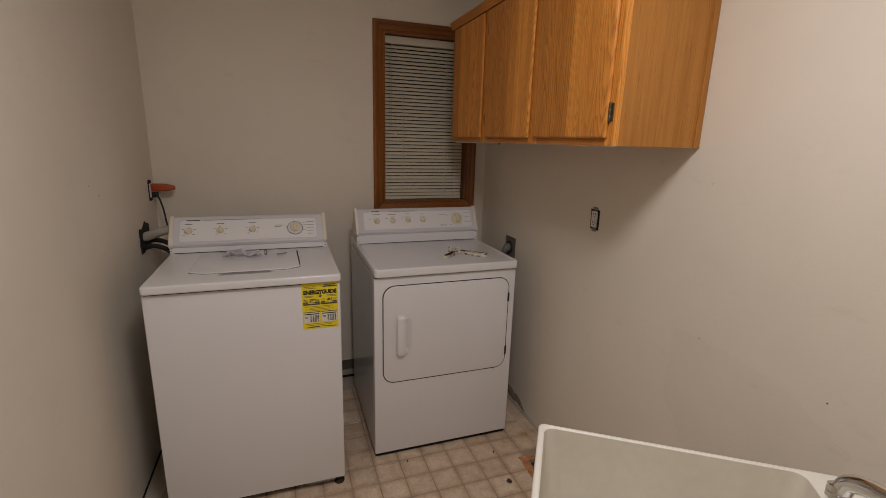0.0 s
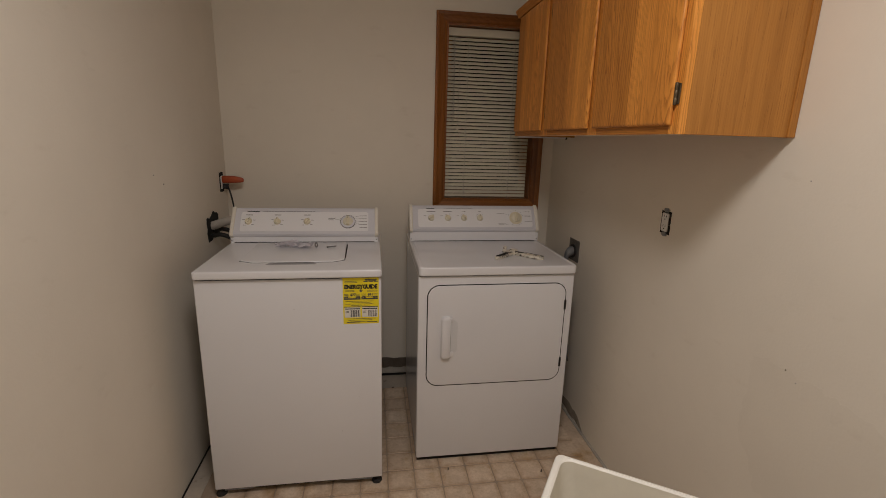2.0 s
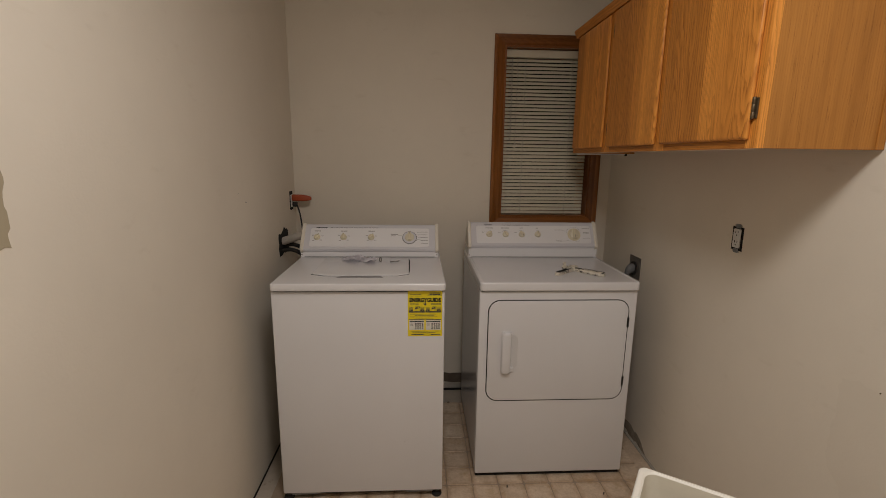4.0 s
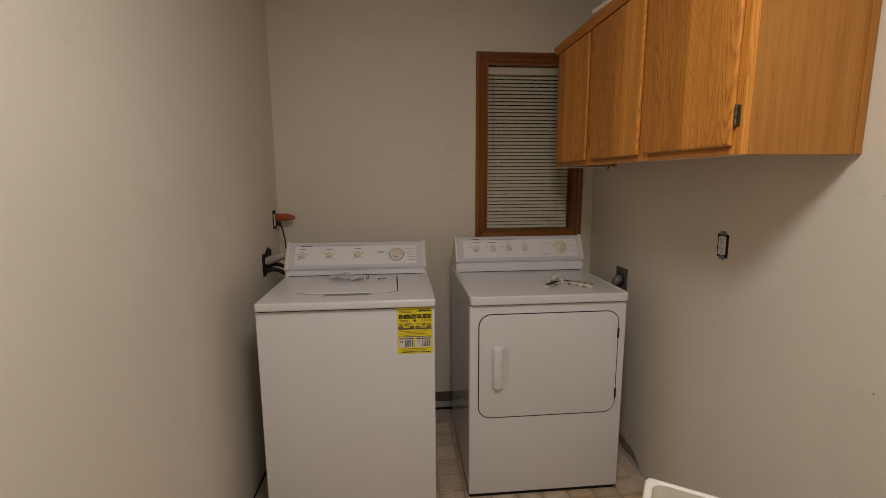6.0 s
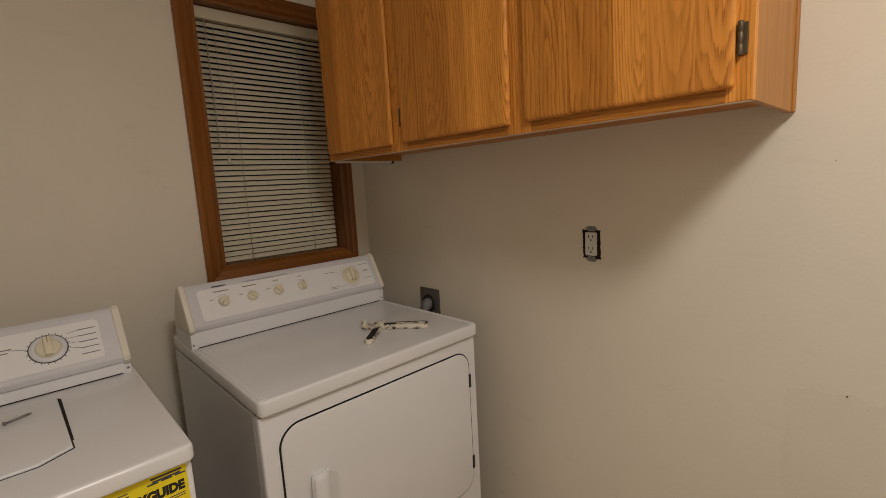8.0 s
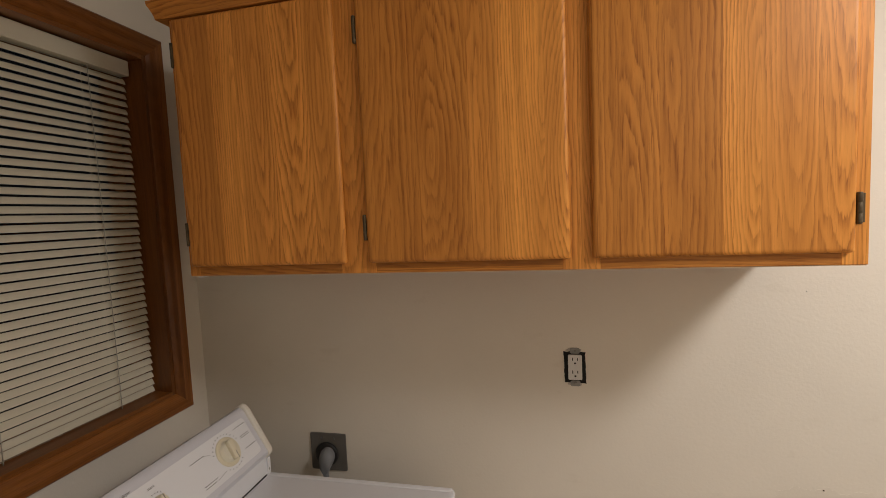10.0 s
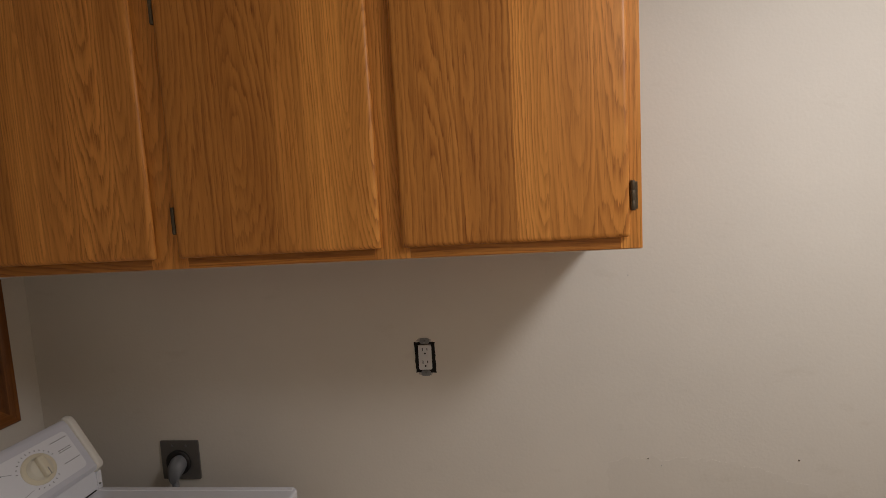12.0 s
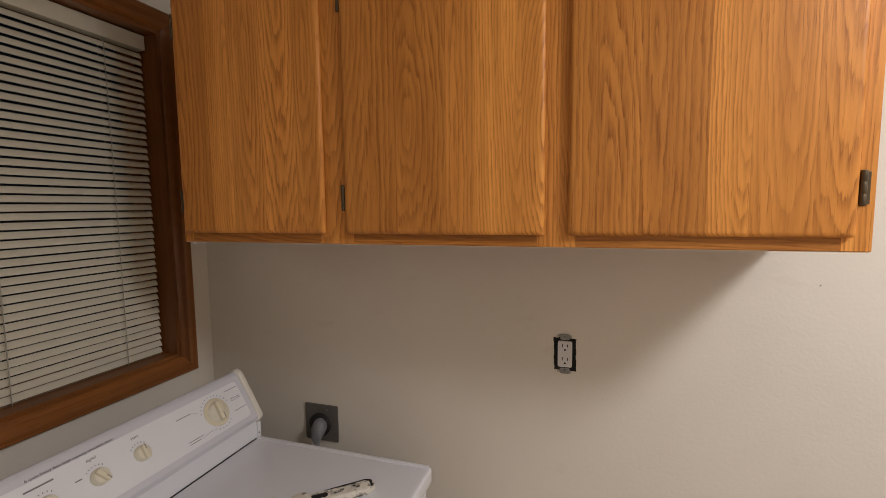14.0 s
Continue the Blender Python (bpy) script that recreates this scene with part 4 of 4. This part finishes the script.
part("stain", shifted(slab([(0.05, 0.0145), (0.09, 0.0165), (0.14, 0.0175), (0.152, 0.010), (0.149, -0.012), (0.146, -0.012), (0.146, 0.008), (0.136, 0.0145), (0.09, 0.0125)], 0.0010, "z", 0.0148), pose(0, 0, 0, 0, 0, -48)), dark_gap, fork, "black worn edge")
part("hub", shifted(lathe([(0.021, 0.0), (0.021, 0.020), (0.017, 0.023), (0.006, 0.024)], 20, "z"), pose(0, 0, 0)), grime, fork, smooth=True)
part("peg", shifted(lathe([(0.008, 0.0), (0.008, 0.026), (0.006, 0.029)], 14, "z"), pose(-0.028, 0.045, 0)), grime, fork, smooth=True)
part("web", shifted(block(-0.034, 0.004, 0.0, 0.05, 0.0, 0.010, 0.003), pose(0, 0, 0, 0, 0, 10)), grime, fork)

# ---- electrical on the walls ----


def receptacle():
    """A duplex receptacle with its cover plate missing, in a dark cut-out. Local: x out of the wall, y along it, z up."""
    ob = thing("duplex_outlet", "white duplex outlet without cover plate in a rough dark cut-out", "outlet", (XR, 1.652, 1.184), 180)
    part("cutout", ragged([(-0.0265, -0.042), (0.0275, -0.043), (0.0265, 0.040), (-0.0275, 0.041)], 0.0013, 0.007, 9, "x", 0.0002, 0.0012), dark_gap, ob)
    for s in (-1, 1):
        ear = part("mounting_ear", slab(rounded(-0.0125, 0.0125, min(s * 0.036, s * 0.051), max(s * 0.036, s * 0.051), 0.005, 3), 0.0016, "x", 0.0016), steel, ob)
        part("screw", lathe([(0.0035, 0.003), (0.003, 0.0048)], 12, "x", (0, 0, s * 0.0425)), steel, ear)
        part("plaster_chip", ragged([(-0.021, s * 0.042), (0.019, s * 0.042), (0.016, s * 0.050), (-0.018, s * 0.049)], 0.003, 0.008, 20 + s, "x", 0.0002, 0.0010), chalk, ob)
    body = part("face", slab(rounded(-0.0175, 0.0175, -0.0335, 0.0335, 0.004, 4), 0.0045, "x", 0.0015, 0.0012, 2), white_device, ob)
    for s in (-1, 1):
        for y, hh in ((-0.0062, 0.0085), (0.0062, 0.0070)):
            part("slot", block(0.0058, 0.0063, y - 0.0011, y + 0.0011, s * 0.017 + 0.003 - hh / 2 + 0.002, s * 0.017 + 0.003 + hh / 2 + 0.002), dark_gap, body)
        part("ground_hole", lathe([(0.0025, 0.0058), (0.0025, 0.0063)], 10, "x", (0, 0, s * 0.017 - 0.006)), dark_gap, body)
    return ob


receptacle()

plate = thing("dryer_outlet", "grey steel dryer outlet with a thick grey plug", "outlet", (XR, 2.368, 0.904), 180)
part("cover_plate", slab(rounded(-0.057, 0.057, -0.057, 0.057, 0.004, 3), 0.005, "x", 0.0004, 0.0015, 2), grey_plate, plate)
part("socket", lathe([(0.036, 0.0055), (0.036, 0.011), (0.031, 0.013)], 28, "x", (0, -0.004, -0.006)), rubber, plate)
for y in (-0.020, 0.020):
    part("screw", lathe([(0.0035, 0.0055), (0.003, 0.0068)], 10, "x", (0, y, 0.042)), steel, plate)
plug_rings = []
for x, ry, rz, dz, dy in ((0.012, 0.021, 0.023, -0.004, 0.003), (0.024, 0.023, 0.026, -0.006, 0.004), (0.040, 0.021, 0.026, -0.012, 0.006), (0.050, 0.016, 0.022, -0.022, 0.008), (0.054, 0.010, 0.013, -0.030, 0.008)):
    plug_rings.append([(x, dy + ry * math.cos(2 * math.pi * i / 18), dz + rz * math.sin(2 * math.pi * i / 18)) for i in range(18)])
plug = part("plug", stack(plug_rings), grey_plug, plate, "grey right-angle plug", smooth=True)
part("cord", tube([(0.040, 0.008, -0.025), (0.046, 0.010, -0.06), (0.038, 0.014, -0.15), (0.026, 0.03, -0.35), (0.022, 0.08, -0.60)], 0.0085, 12, 8), grey_plug, plug)

sock = thing("wall_outlet", "uncovered outlet with an orange adapter and black cord", "outlet", (XL, 2.700, 1.205), 0)
part("cutout", ragged([(-0.030, -0.050), (0.030, -0.050), (0.030, 0.052), (-0.030, 0.052)], 0.003, 0.012, 14, "x", 0.0002, 0.0012), dark_gap, sock)
part("face", slab(rounded(-0.0175, 0.0175, -0.0335, 0.0335, 0.004, 4), 0.006, "x", 0.0015, 0.0012, 2), white_device, sock)
orange_rings = []
for x, ry, rz, z in ((0.0075, 0.016, 0.015, 0.016), (0.012, 0.019, 0.018, 0.016), (0.070, 0.019, 0.017, 0.015), (0.096, 0.015, 0.013, 0.013), (0.108, 0.010, 0.010, 0.012), (0.111, 0.005, 0.006, 0.012)):
    orange_rings.append([(x, p, z + q) for p, q in rounded(-ry, ry, -rz, rz, min(ry, rz) * 0.45, 3)])
part("adapter", stack(orange_rings), orange, sock, "orange plug-in adapter", smooth=True)
low_plug = part("plug", block(0.0075, 0.034, -0.012, 0.014, -0.034, -0.008, 0.005, 3), rubber, sock, "black plug", smooth=True)
part("cord", tube([(0.030, 0.0, -0.024), (0.040, -0.004, -0.05), (0.052, -0.012, -0.10), (0.060, -0.02, -0.16), (0.075, -0.02, -0.30)], 0.0042, 10, 8), rubber, low_plug)

# hoses from a rough hole
hole = structure("hose_hole", ragged([(2.435, 0.945), (2.60, 0.945), (2.60, 1.055), (2.53, 1.075), (2.50, 1.055), (2.435, 1.052)], 0.006, 0.02, 15, "x", XL + 0.0002, 0.0014), dark_gap, "rough dark hole cut in the drywall for hoses", "wall hole")
solid("drain_hose", tube([(XL + 0.002, 2.50, 1.010), (XL + 0.035, 2.49, 1.022), (XL + 0.085, 2.478, 1.040), (XL + 0.135, 2.475, 1.048), (XL + 0.19, 2.478, 1.03)], 0.0205, 14, 12, 0.0007), hose_white, "off-white corrugated drain hose bent out of the wall", "hose", smooth=True)
for k, (y, z) in enumerate(((2.515, 0.985), (2.475, 0.965))):
    solid("supply_hose", tube([(XL + 0.002, y, z), (XL + 0.05, y - 0.006, z + 0.008), (XL + 0.10, y - 0.012, z - 0.012), (XL + 0.125, y - 0.01, z - 0.06), (XL + 0.125, y + 0.03, z - 0.25)], 0.0105, 12, 10), rubber, "black rubber water hose behind the washer", "hose", "washer supply hoses", smooth=True)

# nail holes in the walls
for y, z, r in ((1.088, 0.899, 0.0018), (0.722, 0.892, 0.0018), (1.055, 0.880, 0.0011), (1.13, 1.38, 0.0010)):
    solid("nail", lathe([(r, 0.0), (r * 0.9, -0.002), (r * 0.4, -0.003)], 10, "x", (XR, y, z)), brass if r > 0.0015 else ink_soft, "tiny dark nail head in the painted wall", "nail", "nails in the wall")
for y, z, r in ((2.035, 1.260, 0.0024), (1.96, 1.30, 0.0015)):
    solid("nail", lathe([(r, 0.0), (r * 0.9, 0.0015), (r * 0.4, 0.0025)], 10, "x", (XL, y, z)), ink_soft, "tiny dark nail head in the painted wall", "nail", "nails in the wall")

# ---- utility sink, standing askew ----
SU, SV, SZ = 0.600, 0.560, 0.900
sink = thing("utility_sink", "white plastic laundry tub standing askew by the wall", "sink", (0.647, 0.852, 0), -34.3)
# local: x along the far rim, -y towards the walker
lev = [
    (0.0, SU, -SV, 0.0, SZ - 0.050, 0.012), (0.0, SU, -SV, 0.0, SZ - 0.004, 0.012), (0.002, SU - 0.002, -SV + 0.002, -0.002, SZ - 0.001, 0.011), (0.004, SU - 0.004, -SV + 0.004, -0.004, SZ, 0.010),
    (0.010, SU - 0.108, -SV + 0.010, -0.007, SZ, 0.020), (0.013, SU - 0.112, -SV + 0.013, -0.010, SZ - 0.003, 0.020)]
part("rim", stack([[(a, b, z) for a, b in rounded(x0, x1, y0, y1, r, 6)] for x0, x1, y0, y1, z, r in lev], False, False), tub_out, sink, smooth=True)
ins = [(0.013, SU - 0.112, -SV + 0.013, -0.010, SZ - 0.003, 0.020), (0.016, SU - 0.116, -SV + 0.016, -0.013, SZ - 0.03, 0.026), (0.045, SU - 0.128, -SV + 0.045, -0.045, SZ - 0.30, 0.05), (0.075, SU - 0.17, -SV + 0.075, -0.075, SZ - 0.335, 0.06)]
part("basin", stack([[(a, b, z) for a, b in rounded(x0, x1, y0, y1, r, 6)] for x0, x1, y0, y1, z, r in ins], False, True), tub_in, sink, "grey-stained basin", smooth=True)
outs = [(0.004, SU - 0.004, -SV + 0.004, -0.004, SZ - 0.048, 0.012), (0.010, SU - 0.10, -SV + 0.010, -0.006, SZ - 0.09, 0.03), (0.035, SU - 0.13, -SV + 0.035, -0.035, SZ - 0.31, 0.06), (0.065, SU - 0.16, -SV + 0.065, -0.065, SZ - 0.35, 0.06)]
part("tub_shell", stack([[(a, b, z) for a, b in rounded(x0, x1, y0, y1, r, 6)] for x0, x1, y0, y1, z, r in outs], False, True), tub_out, sink, smooth=True)
for x in (0.11, SU - 0.21):
    for y in (-SV + 0.11, -0.11):
        part("leg", stack([[(x + a, y + b, z) for a, b in rounded(-s, s, -s, s, 0.006, 2)] for z, s in ((0, 0.016), (SZ - 0.340, 0.022))]), tub_out, sink)
faucet = thing("faucet", "chrome laundry faucet with a curved swivel spout", "faucet", (0, 0, 0))
faucet.matrix_basis = pose(0.647, 0.852, SZ, 0, 0, -34.3) @ pose(SU - 0.020, -0.285, 0)
part("base", block(-0.028, 0.028, -0.085, 0.085, 0.0, 0.022, 0.008, 3), chrome, faucet, smooth=True)
part("spout", tube([(0, 0, 0.02), (0, 0.0, 0.055), (-0.012, 0.03, 0.072), (-0.035, 0.085, 0.080), (-0.062, 0.150, 0.072), (-0.075, 0.182, 0.056), (-0.079, 0.192, 0.036)], 0.0150, 18, 12), chrome, faucet, smooth=True)
part("aerator", shifted(lathe([(0.0160, -0.014), (0.0180, -0.012), (0.0180, -0.004), (0.0168, -0.003), (0.0180, -0.002), (0.0180, 0.008), (0.0155, 0.010)], 20, "z"), pose(-0.0805, 0.195, 0.030, -12, 6)), chrome, faucet, smooth=True)
for y in (-0.062, 0.062):
    part("handle", join(lathe([(0.016, 0.02), (0.014, 0.04), (0.010, 0.045)], 16, "z", (0, y, 0)), block(-0.030, 0.030, y - 0.007, y + 0.007, 0.045, 0.056, 0.004, 2)), chrome, faucet, smooth=True)

# ---- floor damage and tiles ----
HX0, HX1, HY0, HY1 = 1.196, 1.292, 1.440, 1.733
structure("torn_vinyl", ragged([(1.155, 1.42), (HX0, 1.42), (HX0 - 0.003, HY1), (HX1, HY1 + 0.003), (HX1, 1.752), (1.23, 1.757), (1.158, 1.766)], 0.004, 0.018, 31, "z", 0.0002, 0.0026), raw_wood, "torn vinyl baring orange raw particle board", "floor damage")
structure("floor_duct", join(
    block(HX0 - 0.003, HX0 + 0.001, HY0, HY1, -0.118, -0.016), block(HX1 - 0.001, HX1 + 0.003, HY0, HY1, -0.118, -0.016),
    block(HX0 + 0.0015, HX1 - 0.0015, HY1 - 0.001, HY1 + 0.003, -0.118, -0.016), block(HX0 - 0.003, HX1 + 0.003, HY0, HY1 + 0.003, -0.125, -0.1185)), duct_steel, "open sheet-metal floor duct without its grille", "floor duct")
clod = bmesh.new()
bmesh.ops.create_icosphere(clod, subdivisions=2, radius=0.012)
for v in clod.verts:
    v.co *= 1 + 0.35 * noise.noise(v.co * 90)
    v.co.z = v.co.z * 0.6 + 0.0085
solid("dirt_clod", clod, plain("dark_clod", (0.10, 0.04, 0.03), 0.8, vary=0.3), "dark brown clod of dirt on the vinyl floor", "dirt").location = (1.040, 1.632, 0.0004)
for x, y, a in ((0.64, 1.90, 80), (0.42, 2.62, 10), (1.06, 1.84, 60)):
    crumb = solid("crumb", block(-0.007, 0.007, -0.003, 0.003, 0.0, 0.004, 0.001), plain("crumb_brown", (0.12, 0.09, 0.07), 0.8), "small dark crumb on the vinyl floor", "crumb", "crumbs on the floor")
    crumb.matrix_basis = pose(x, y, 0.0006, 0, 0, a)

TP = 0.1175
g = TP / 2 - 0.0018
rows_t = [[(a, b, -0.0012) for a, b in rounded(-g, g, -g, g, 0.012, 3)], [(a, b, 0.0004) for a, b in rounded(-g + 0.0016, g - 0.0016, -g + 0.0016, g - 0.0016, 0.012, 3)]]
tile_data = mesh_of("tile", stack(rows_t, False, True), tile_mat)
rest = []
tr = random.Random(3)
for i in range(-4, 12):
    for j in range(-24, 8):
        x, y = 0.015 + (i + 0.5) * TP, 1.800 + (j + 0.5) * TP
        if not (XL + 0.075 + TP * 0.4 < x < XR - 0.085 - TP * 0.2 and YF + 0.06 < y < YB - 0.16 - TP * 0.4):
            continue
        if i == 10 and HY0 - 0.02 < y < HY1 + 0.03:
            continue
        if j < -12:
            rest.append((x, y))
            continue
        ob = new("tile", tile_data)
        ob.parent = floor
        ob.matrix_basis = pose(x, y, tr.uniform(-0.0001, 0.0001), 0, 0, tr.uniform(-0.5, 0.5) + 90 * tr.randrange(4))
if rest:
    far = join(*[shifted(stack(rows_t, False, True), pose(x, y, 0)) for x, y in rest])
    tagged(part("tile_field", far, field_mat, floor), kind="stuff")
